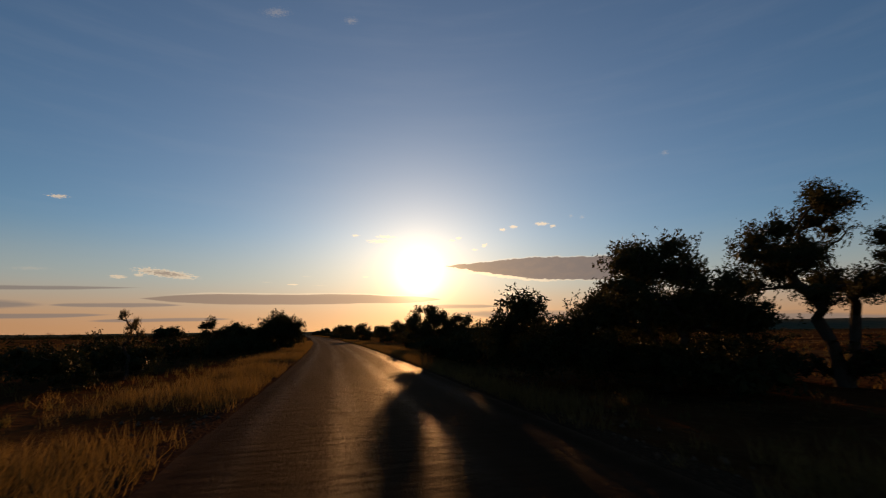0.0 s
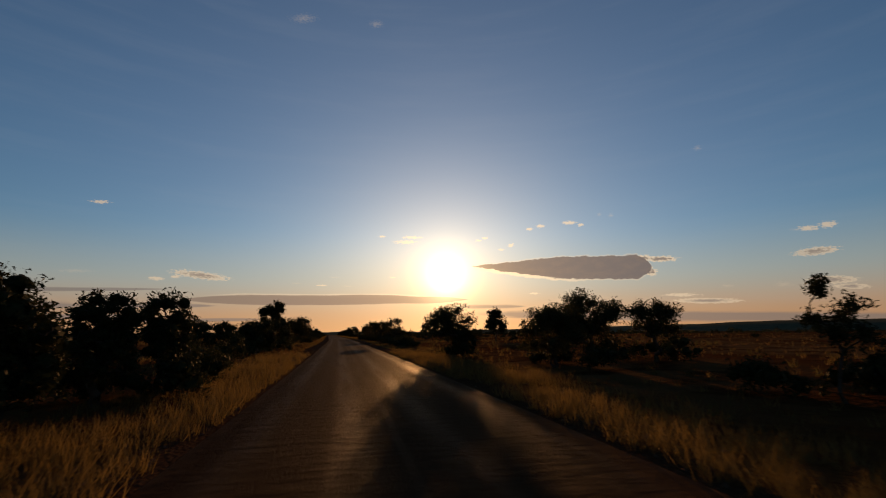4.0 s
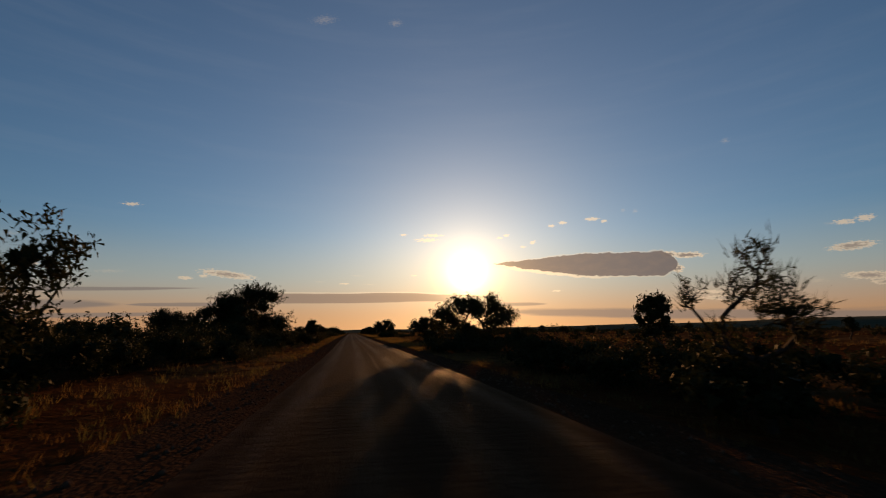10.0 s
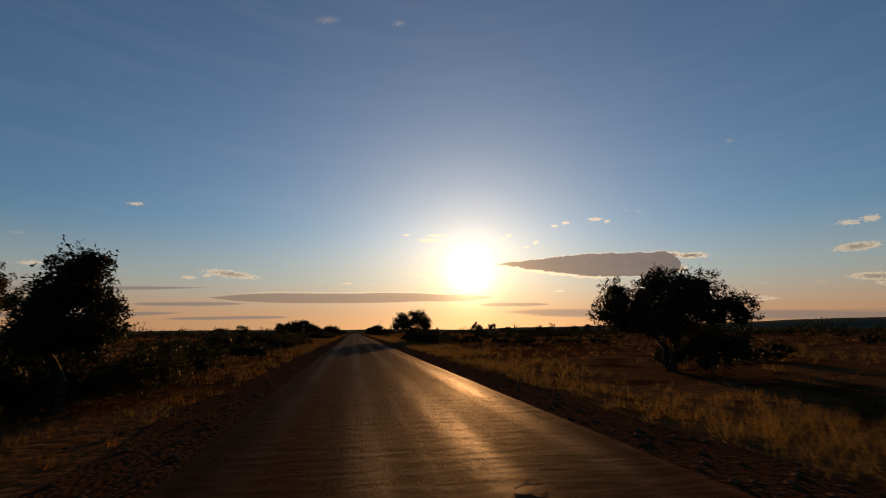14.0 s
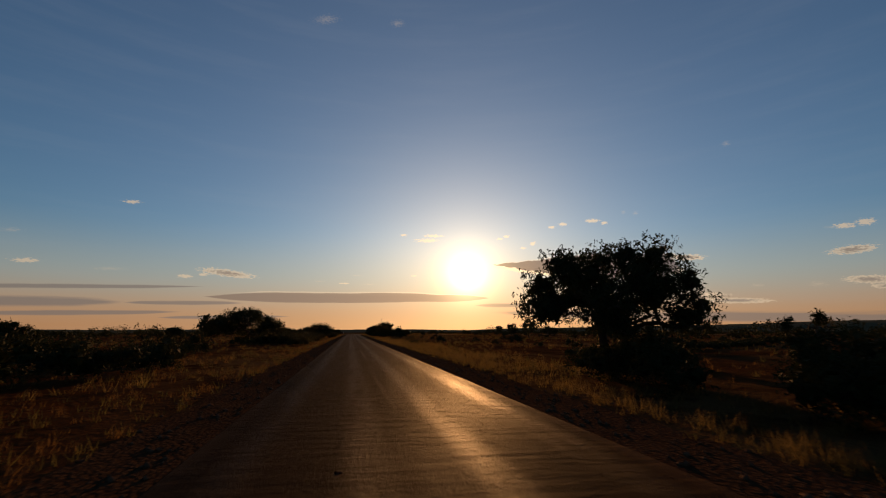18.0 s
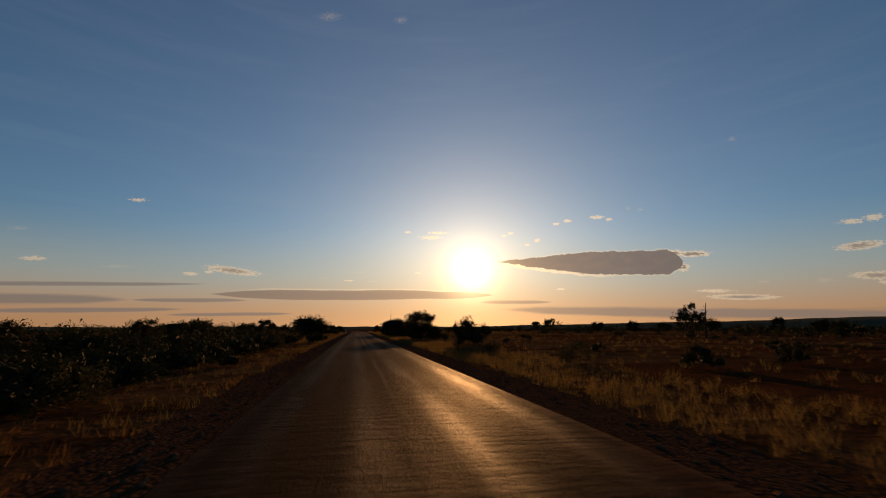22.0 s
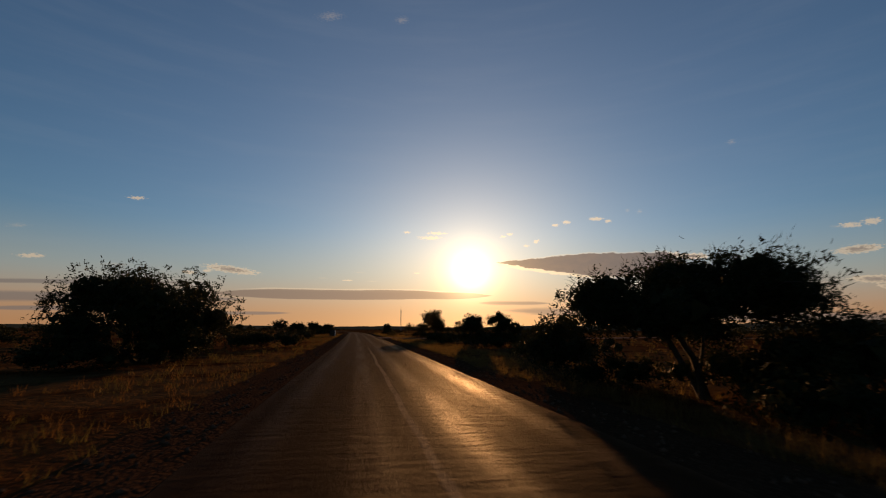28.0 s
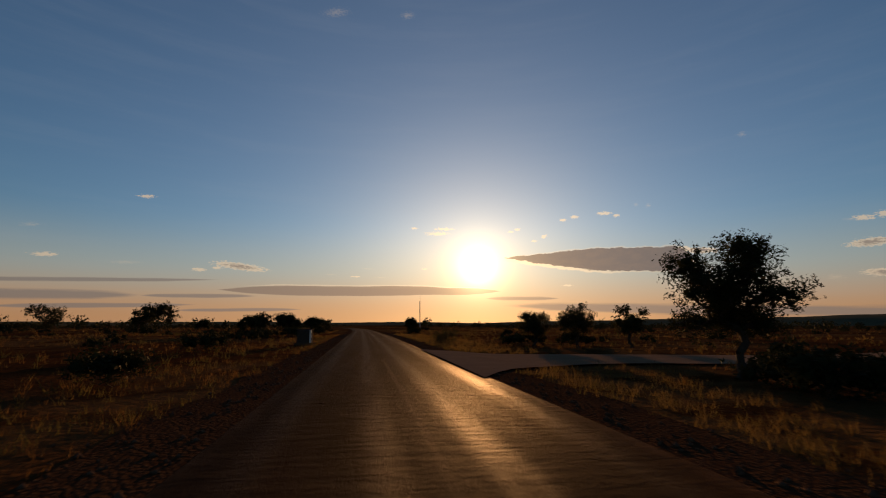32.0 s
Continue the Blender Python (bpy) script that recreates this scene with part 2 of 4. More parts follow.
leaf_dark = leaf_material("leaf_dark", (0.015, 0.018, 0.007, 1), (0.029, 0.032, 0.012, 1), 0.12, (0.036, 0.040, 0.011, 1))
leaf_olive = leaf_material("leaf_olive", (0.022, 0.024, 0.009, 1), (0.040, 0.040, 0.016, 1), 0.22, (0.055, 0.050, 0.013, 1))
leaf_dry = leaf_material("leaf_dry", (0.09, 0.065, 0.03, 1), (0.14, 0.10, 0.045, 1), 0.3)
grass_gold = leaf_material("grass_gold", (0.060, 0.038, 0.012, 1), (0.13, 0.087, 0.030, 1), 0.5, (0.15, 0.105, 0.032, 1))
grass_red = leaf_material("grass_red", (0.062, 0.030, 0.010, 1), (0.10, 0.052, 0.017, 1), 0.5, (0.12, 0.07, 0.022, 1))
grass_green = leaf_material("grass_green", (0.034, 0.030, 0.009, 1), (0.066, 0.052, 0.017, 1), 0.5, (0.11, 0.09, 0.028, 1))


def build_bark(g):
    n = g.noise(place(g), 9.0, 6.0)
    c = g.mix(n, (0.020, 0.016, 0.012, 1), (0.062, 0.050, 0.037, 1))
    return principled(g, c, 0.95, bump(g, n, 0.7, 0.02), 0.03)


bark = material("bark", build_bark)


def build_ground(g):
    p = place(g)
    big, mid, small = g.noise(p, 0.035, 4.0), g.noise(p, 0.35, 5.0), g.noise(p, 4.0, 5.0)
    c = g.mix(g.step(big, 0.4, 0.62), (0.046, 0.019, 0.007, 1), (0.075, 0.044, 0.018, 1))
    c = g.mix(g.step(mid, 0.45, 0.65), c, (0.030, 0.015, 0.006, 1))
    c = g.mix(g.math("MULTIPLY", g.step(small, 0.5, 0.7), 0.6), c, (0.065, 0.035, 0.014, 1))
    h = g.math("MULTIPLY_ADD", mid, 2.0, small)
    return principled(g, c, 1.0, bump(g, h, 0.9, 0.25), 0.0)


def build_gravel(g):
    p = place(g)
    v = g.node("ShaderNodeTexVoronoi")
    g.put(v.inputs["Vector"], p)
    v.inputs["Scale"].default_value = 14.0
    n = g.noise(p, 1.1, 5.0)
    c = g.mix(n, (0.020, 0.011, 0.006, 1), (0.046, 0.026, 0.014, 1))
    c = g.mix(g.step(v.outputs["Distance"], 0.1, 0.6), g.mix(0.4, c, (0.075, 0.047, 0.027, 1)), c)
    h = g.math("MULTIPLY_ADD", v.outputs["Distance"], -1.0, n)
    return principled(g, c, 0.95, bump(g, h, 0.9, 0.05), 0.0)


def build_pale_gravel(g):
    p = place(g)
    n, m = g.noise(p, 0.8, 5.0), g.noise(p, 12.0, 4.0)
    return principled(g, g.mix(g.math("MULTIPLY_ADD", m, 0.4, g.math("MULTIPLY", n, 0.6)), (0.10, 0.066, 0.042, 1), (0.22, 0.155, 0.10, 1)), 0.95, bump(g, m, 0.6, 0.03), 0.0)


def build_asphalt(g):
    p = place(g)
    uv = g.node("ShaderNodeUVMap")
    s = g.node("ShaderNodeSeparateXYZ")
    g.put(s.inputs[0], uv.outputs[0])
    across = s.outputs[0]

    def drawn(sx, sy):
        m = g.node("ShaderNodeMapping")
        g.put(m.inputs[0], p)
        m.inputs["Scale"].default_value = (sx, sy, 1.0)
        return m.outputs[0]
    patch, grain, chips = g.noise(p, 0.5, 4.0), g.noise(p, 45.0, 4.0, 0.7), g.noise(p, 13.0, 3.0, 0.6)
    streak, ripple = g.noise(drawn(1.0, 0.10), 2.2, 5.0), g.noise(drawn(0.45, 1.6), 2.6, 4.0, 0.6)
    c = g.mix(patch, (0.023, 0.0126, 0.0062, 1), (0.034, 0.0188, 0.0094, 1))
    c = g.mix(g.math("MULTIPLY", g.step(streak, 0.5, 0.75), 0.5), c, (0.026, 0.016, 0.009, 1))
    c = g.mix(g.math("MULTIPLY", g.step(grain, 0.55, 0.75), 0.4), c, (0.065, 0.043, 0.028, 1))
    c = g.mix(g.math("MULTIPLY", g.step(g.noise(p, 1.3, 6.0, 0.65), 0.62, 0.70), 0.35), c, (0.016, 0.010, 0.006, 1))
    edge = g.step(g.math("ADD", g.math("ABSOLUTE", across), g.math("MULTIPLY", g.math("SUBTRACT", g.noise(p, 1.8), 0.5), 0.6)), 2.5, 2.95)
    c = g.mix(edge, c, (0.058, 0.033, 0.017, 1))
    wander = g.math("MULTIPLY", g.math("SUBTRACT", g.noise(p, 0.16), 0.5), 0.3)
    line = g.step(g.math("ABSOLUTE", g.math("ADD", across, wander)), 0.09, 0.03)
    # it survives best on one later stretch of the road
    fresh = g.math("MULTIPLY", g.step(s.outputs[1], 366.0, 386.0), g.step(s.outputs[1], 470.0, 446.0))
    line = g.math("MULTIPLY", line, g.math("MAXIMUM", fresh, g.math("MULTIPLY", g.step(g.noise(p, 0.035, 2.0), 0.45, 0.6), 0.22)))
    line = g.math("MULTIPLY", line, g.step(g.noise(p, 3.5, 6.0, 0.7), 0.28, 0.55))
    c = g.mix(g.math("MULTIPLY", line, 0.45), c, (0.22, 0.17, 0.12, 1))
    # wheels have polished two tracks in each lane
    tracks = g.math("ABSOLUTE", g.math("SUBTRACT", g.math("ABSOLUTE", g.math("SUBTRACT", g.math("ABSOLUTE", across), 1.4)), 0.72))
    worn = g.math("MULTIPLY", g.step(tracks, 0.42, 0.05), g.step(streak, 0.3, 0.6))
    rough = g.math("SUBTRACT", g.math("MULTIPLY_ADD", streak, 0.22, 0.50), g.math("MULTIPLY", worn, 0.09))
    h = g.math("ADD", g.math("MULTIPLY_ADD", chips, 1.1, grain), g.math("MULTIPLY_ADD", ripple, 4.4, g.math("MULTIPLY", streak, 1.2)))
    return principled(g, c, rough, bump(g, h, 0.9, 0.018), g.math("MULTIPLY_ADD", worn, 0.0016, 0.0010))


ground_mat = material("dry_savanna_soil", build_ground)
gravel_mat = material("shoulder_gravel", build_gravel)
asphalt = material("worn_asphalt", build_asphalt)
pale_gravel = material("pale_gravel", build_pale_gravel)


def build_stone(g):
    n = g.noise(place(g), 5.0, 6.0)
    return principled(g, g.mix(n, (0.042, 0.025, 0.015, 1), (0.10, 0.064, 0.040, 1)), 1.0, bump(g, n, 0.6, 0.02), 0.0)


stone = material("weathered_stone", build_stone)
dark_stone = material("dark_stone", lambda g: principled(g, g.mix(g.noise(place(g), 6.0, 6.0), (0.030, 0.022, 0.016, 1), (0.085, 0.062, 0.045, 1)), 0.95, None, 0.02))
paint_white = material("faded_white_paint", lambda g: principled(g, g.mix(g.noise(place(g), 8.0), (0.45, 0.42, 0.36, 1), (0.7, 0.66, 0.58, 1)), 0.7))
steel = material("galvanised_steel", lambda g: principled(g, g.mix(g.noise(place(g), 3.0), (0.2, 0.2, 0.2, 1), (0.33, 0.32, 0.31, 1)), 0.5))
ridge_mat = material("hazy_bushland", lambda g: principled(g, g.mix(g.noise(place(g), 0.02, 6.0), (0.035, 0.045, 0.03, 1), (0.10, 0.09, 0.055, 1)), 1.0, None, 0.0))


# ---- geometry helpers ----
def mesh_from(name, verts, faces, mat, smooth=False):
    """A mesh from arrays of corners and of equal-sided faces."""
    verts, faces = np.asarray(verts, dtype=np.float32), np.asarray(faces, dtype=np.int32)
    m = bpy.data.meshes.new(name)
    m.vertices.add(len(verts))
    m.vertices.foreach_set("co", verts.ravel())
    k = faces.shape[1]
    m.loops.add(faces.size)
    m.loops.foreach_set("vertex_index", faces.ravel())
    m.polygons.add(len(faces))
    m.polygons.foreach_set("loop_start", np.arange(0, faces.size, k, dtype=np.int32))
    if smooth:
        m.polygons.foreach_set("use_smooth", np.ones(len(faces), dtype=bool))
    m.update(calc_edges=True)
    m.materials.append(mat)
    return m


def part(name, mesh, parent, label=""):
    ob = new(name, mesh)
    ob.parent = parent
    return tagged(ob, label)


# lateral place of the road's middle, metres, along its length
ROAD_Y = np.arange(-90.0, 1000.0, 30.0)
ROAD_BEND = [-12.2, -9.1, -6.5, -4.19, -2.08, -0.66, 0.04, 0.5, 1.06, 1.45, 1.23, 0.97, 0.94, 0.86, 0.76, 0.6, 0.63, 0.54, 0.69, 0.86, 0.84, 0.75, 0.6]


def middle(y):
    y = np.asarray(y, dtype=float)
    knots_x = np.array(ROAD_BEND)
    near = np.interp(y, ROAD_Y[:len(knots_x)], knots_x)
    soft = (np.interp(y - 12, ROAD_Y[:len(knots_x)], knots_x) + np.interp(y + 12, ROAD_Y[:len(knots_x)], knots_x) + near) / 3
    return soft - np.maximum(0, y - 570) ** 2 * 0.00022


def rise(x, y):
    """Height of the land: level along the road, falling away very gently far off."""
    d = np.abs(np.asarray(x) - middle(np.minimum(y, 700)))
    shallow = -0.10 * np.clip((d - 4.2) / 2.0, 0, 1)
    rolling = 0.12 * np.sin(np.asarray(x) * 0.21 + 1.0) * np.sin(np.asarray(y) * 0.13) * np.clip((d - 5) / 8, 0, 1)
    far = -0.0045 * np.maximum(0, d - 60) - 0.004 * np.maximum(0, np.asarray(y) - 540)
    swells = 0.20 * np.sin(np.asarray(x) * 0.085 + 2.0 + 0.02 * np.asarray(y)) * np.sin(np.asarray(y) * 0.057 + np.asarray(x) * 0.03) * np.clip((d - 9) / 14, 0, 1)
    return shallow + rolling + swells + np.maximum(far, -6)


# ---- ground, road, shoulders ----
def sheet(name, xs_of, ys, mat, lift=0.0, follow=True):
    rows = []
    for y in ys:
        xs = xs_of(y)
        z = rise(xs, np.full(len(xs), y)) if follow else np.zeros(len(xs))
        rows.append(np.stack([xs, np.full(len(xs), y), z + lift], -1))
    n = len(rows[0])
    v = np.concatenate(rows)
    i = np.arange(len(rows) - 1)[:, None] * n + np.arange(n - 1)[None, :]
    f = np.stack([i, i + 1, i + n + 1, i + n], -1).reshape(-1, 4)
    return new(name, mesh_from(name, v, f, mat, True))


lateral = np.concatenate([-np.geomspace(4500, 30, 26), np.arange(-26, 27, 1.6), np.geomspace(30, 4500, 26)])
along = np.concatenate([-np.geomspace(1500, 70, 10), np.arange(-60, 620, 3.0), np.geomspace(625, 6500, 30)])
ground = tagged(sheet("ground", lambda y: lateral + middle(min(y, 620.0)), along, ground_mat, -0.085), "dry reddish savanna soil with sparse tawny grass", "ground", kind="structure")

road_ys = np.concatenate([np.arange(-80, 620, 1.5), np.arange(620, 1000, 10.0)])


def road_sheet():
    u = np.array([-2.98, -2.8, -1.8, -0.9, 0, 0.9, 1.8, 2.8, 2.98])
    rng = np.random.default_rng(3)
    v, uv = [], []
    for k, y in enumerate(road_ys):
        w = u.copy()
        w[0] += 0.16 * noise.noise((0.0, y * 0.5, 1.0)) + rng.normal(0, 0.03)
        w[-1] += 0.16 * noise.noise((5.0, y * 0.5, 2.0)) + rng.normal(0, 0.03)
        z = 0.045 * (1 - (u / 2.9) ** 2) - 0.045 + rise(middle(y), y)
        z[0] -= 0.09
        z[-1] -= 0.09
        v.append(np.stack([middle(y) + w, np.full(9, y), z], -1))
        uv.append(np.stack([w, np.full(9, y)], -1))
    i = np.arange(len(road_ys) - 1)[:, None] * 9 + np.arange(8)[None, :]
    f = np.stack([i, i + 1, i + 10, i + 9], -1).reshape(-1, 4)
    m = mesh_from("road", np.concatenate(v), f, asphalt, True)
    layer = m.uv_layers.new(name="UVMap")
    layer.data.foreach_set("uv", np.concatenate(uv)[f.ravel()].astype(np.float32).ravel())
    return new("road", m)


road = tagged(road_sheet(), "narrow worn tarred road with a faded centre line", "road", kind="structure")
for side in (-1, 1):
    s = sheet("shoulder", lambda y: np.sort(middle(y) + side * (np.array([2.7, 3.1, 3.4, 3.2 + 1.05 * float(np.clip((y - 60) / 60, 0, 1)) + 0.45 * noise.noise((side, y * 0.23, 0.5))]))), road_ys, gravel_mat, -0.060)
    tagged(s, "pale stony gravel shoulder along the tarred road", "gravel shoulder", kind="structure")


# the gravel road that turns off
def side_road():
    xs = np.concatenate([np.arange(2.6, 30, 0.8), np.arange(30, 300, 6.0)])
    v = []
    for x in xs:
        flare = 5.0 * math.exp(-(x - 2.6) / 2.6)
        c = 503.5 + 0.03 * (x - 2.6)
        for q in (-1, -0.5, 0, 0.5, 1):
            y = c + q * (2.7 + flare)
            v.append((x + float(middle(c)), y, float(rise(x + 0.8, y)) + 0.012 - 0.02 * abs(q)))
    i = np.arange(len(xs) - 1)[:, None] * 5 + np.arange(4)[None, :]
    f = np.stack([i, i + 5, i + 6, i + 1], -1).reshape(-1, 4)
    return tagged(new("gravel_road", mesh_from("gravel_road", v, f, pale_gravel, True)), "pale gravel road turning off the tarred road", "gravel road", kind="structure")


side_road()


# far low ridge on the horizon
def ridge():
    az = np.radians(np.linspace(-40, 75, 160))
    v = []
    for a in az:
        d = 3600.0
        up = 20 + 42 * max(0, min(1, (math.degrees(a) - 14) / 38)) + 7 * noise.noise((a * 6, 0.2, 0)) + 3 * noise.noise((a * 40, 0.7, 0))
        for k, (dd, hh) in enumerate(((-500, -14), (-180, 0.55 * up - 6), (0, up - 6), (400, -14))):
            v.append((math.sin(a) * (d + dd), 240 + math.cos(a) * (d + dd), hh))
    i = np.arange(len(az) - 1)[:, None] * 4 + np.arange(3)[None, :]
    f = np.stack([i, i + 1, i + 5, i + 4], -1).reshape(-1, 4)
    return tagged(new("backdrop", mesh_from("backdrop", v, f, ridge_mat, True)), "long low bush-covered ridge on the far horizon", "ridge", kind="structure")


ridge()


# ---- trees and bushes ----
def tubes(points, parents, radii, sides=5):
    """Tapered limbs between the nodes of a branching skeleton."""
    a, b = points[parents[1:]], points[1:]
    d = b - a
    d /= np.maximum(np.linalg.norm(d, axis=1), 1e-6)[:, None]
    ref = np.where(np.abs(d[:, 2:3]) > 0.9, np.array([[1.0, 0, 0]]), np.array([[0, 0, 1.0]]))
    e1 = np.cross(d, ref)
    e1 /= np.linalg.norm(e1, axis=1)[:, None]
    e2 = np.cross(d, e1)
    ang = np.arange(sides) * 2 * math.pi / sides
    ring = e1[:, None] * np.cos(ang)[None, :, None] + e2[:, None] * np.sin(ang)[None, :, None]
    lo, hi = a[:, None] + ring * np.minimum(radii[parents[1:]], radii[1:] * 1.8)[:, None, None], b[:, None] + ring * radii[1:][:, None, None]
    v = np.concatenate([lo, hi], 1).reshape(-1, 3)
    base = np.arange(len(a))[:, None] * (2 * sides)
    k = np.arange(sides)[None, :]
    n = (k + 1) % sides
    f = np.stack([base + k, base + n, base + sides + n, base + sides + k], -1).reshape(-1, 4)
    return v, f


def leaves(rng, centres, spreads, count, size, droop=0.0):
    """Small pointed leaves, crowded round the ends of the twigs."""
    sprays = max(12, count // 6)
    i = rng.integers(0, len(centres), sprays)
    off = rng.normal(0, 1, (sprays, 3))
    off *= (rng.random(sprays) ** 0.5 * 1.05 / np.maximum(1e-6, np.linalg.norm(off, axis=1)))[:, None]
    start = centres[i] + off * spreads[i][:, None] * np.array([1, 1, 0.75])
    aim = off * 0.6 + rng.normal(0, 0.6, (sprays, 3)) + np.array([0, 0, 0.25])
    aim /= np.maximum(1e-6, np.linalg.norm(aim, axis=1))[:, None]
    aim *= (spreads[i] * rng.uniform(0.4, 0.95, sprays))[:, None]
    k = rng.integers(0, sprays, count)
    p = start[k] + aim[k] * rng.random(count)[:, None] + rng.normal(0, 0.7 * size, (count, 3))
    p[:, 2] = np.maximum(p[:, 2], 0.03)
    d = rng.normal(0, 1, (count, 3))
    d[:, 2] -= droop
    d /= np.linalg.norm(d, axis=1)[:, None]
    w = np.cross(d, rng.normal(0, 1, (count, 3)))
    w /= np.maximum(np.linalg.norm(w, axis=1), 1e-6)[:, None]
    s = size * rng.uniform(0.7, 1.25, count)[:, None]
    v = np.stack([p - d * s * 0.5 + w * s * 0.27, p + d * s * 0.85, p - d * s * 0.5 - w * s * 0.27], 1).reshape(-1, 3)
    return v, np.arange(count * 3).reshape(-1, 3)


def skeleton(rng, height, width, style):
    """Twig ends inside an uneven crown, and the limbs that reach them."""
    half = width / 2
    bushy = style in ("bush", "shrub")
    low = {"round": 0.08, "open": 0.16, "umbrella": 0.36, "bare": 0.30, "bush": 0.05, "shrub": 0.08, "tall": 0.16, "sapling": 0.25, "dome": 0.30}[style]
    n_lobes = {"round": 20, "open": 21, "umbrella": 24, "bare": 9, "bush": 8, "shrub": 6, "tall": 9, "sapling": 6, "dome": 34}[style]
    if style in ("round", "tall"):
        n_lobes = int(n_lobes * max(1.0, 1.15 * height / width))
    lobes = []
    for k in range(n_lobes):
        a = 2.4 * k + rng.uniform(-0.5, 0.5)
        r = math.sqrt((k + 0.4) / n_lobes) * half * (0.80 if style == "dome" else 0.72)
        q = r / half
        if style == "umbrella":
            z, rad = height * (0.84 - 0.50 * q ** 2 - 0.30 * rng.random() ** 1.5), half * rng.uniform(0.26, 0.34)
        elif style == "tall":
            z, rad = height * (low + (0.80 - low) * (1 - q) + rng.uniform(-0.1, 0.1)), half * rng.uniform(0.34, 0.5)
        elif bushy:
            z, rad = height * rng.uniform(0.30, 0.72) * (1 - 0.35 * q), half * rng.uniform(0.34, 0.48)
        elif style == "round":
            dome = math.sqrt(1 - 0.75 * q * q)
            z, rad = height * (0.10 + 0.74 * dome * rng.uniform(0.12, 1.0) ** 0.7), half * rng.uniform(0.33, 0.45)
        else:
            dome = math.sqrt(1 - 0.8 * q * q)
            z, rad = height * (0.20 + 0.62 * dome * rng.uniform(0.15, 1.0) ** 0.75), half * rng.uniform(0.27, 0.38)
        if style == "dome":
            dome = math.sqrt(1 - 1.15 * q * q)
            z, rad = height * (0.30 + 0.58 * dome * rng.uniform(0.05, 1.0) ** 0.6), half * rng.uniform(0.20, 0.30)
        if style in ("open", "tall", "bush"):
            rad *= rng.uniform(0.76, 1.15)
            z *= rng.uniform(0.88, 1.05)
        rz = min(rad * (0.55 if style == "umbrella" else 0.8), height * 0.3)
        z = min(z, height - rz * 0.95)
        lobes.append((math.cos(a) * r, math.sin(a) * r, z, rad, rz))
    top = max(l[2] + l[4] for l in lobes)
    ends = []
    per = {"round": 7, "open": 7, "umbrella": 15, "bare": 12, "bush": 4, "shrub": 7, "tall": 17, "sapling": 7, "dome": 7}[style]
    for x, y, z, rad, rz in lobes:
        for _ in range(per):
            d = rng.normal(0, 1, 3)
            d /= np.linalg.norm(d)
            d *= rng.uniform(0.4, 0.86)
            e = np.array([x + d[0] * rad, y + d[1] * rad, (z + d[2] * rz) * height / top])
            e[2] = max(e[2], 0.08)
            ends.append(e)
    ends = np.array(ends)
    stems = {"round": 2, "open": 2, "umbrella": 4, "bare": 2, "bush": 5, "shrub": 5, "tall": 1, "sapling": 1, "dome": 2}[style]
    pts, par = [np.zeros(3)], [0]
    for s in range(stems):
        a = 2 * math.pi * s / stems + rng.uniform(-0.6, 0.6)
        lean = {"umbrella": 0.32, "bush": 0.4, "shrub": 0.5}.get(style, 0.13) * half if stems > 1 else 0.05 * half
        prev = 0
        start = np.array([math.cos(a), math.sin(a), 0]) * 0.02 * half
        for q in (0.3, 0.65, 1.0):
            h = height * max(low, 0.12) * q * 1.1
            pts.append(start + np.array([math.cos(a) * lean * q ** 1.4, math.sin(a) * lean * q ** 1.4, h]) + rng.normal(0, 0.02 * height, 3) * np.array([1, 1, 0.3]))
            par.append(prev)
            prev = len(pts) - 1
    order = np.argsort(np.linalg.norm(ends - np.array([0, 0, height * low]), axis=1))
    tips = []
    for e in ends[order]:
        P = np.array(pts)
        dist = np.linalg.norm((P - e) * np.array([1, 1, 0.9]), axis=1) + 0.8 * np.maximum(0, P[:, 2] - e[2])
        dist[0] += 0.2 if bushy else height
        j = int(np.argmin(dist))
        a, prev = P[j], j
        length = np.linalg.norm(e - a)
        steps = 3 if length > 0.9 else 2
        sag = rng.normal(0, 0.10 * length, 3) + np.array([0, 0, 0.08 * length])
        for s in range(1, steps + 1):
            q = s / steps
            pts.append(a + (e - a) * q + sag * math.sin(math.pi * q))
            par.append(prev)
            prev = len(pts) - 1
        tips.append(prev)
    masses = np.array(lobes)
    masses[:, 2] *= height / top
    masses[:, 4] *= height / top
    return np.array(pts), np.array(par), np.array(tips), masses


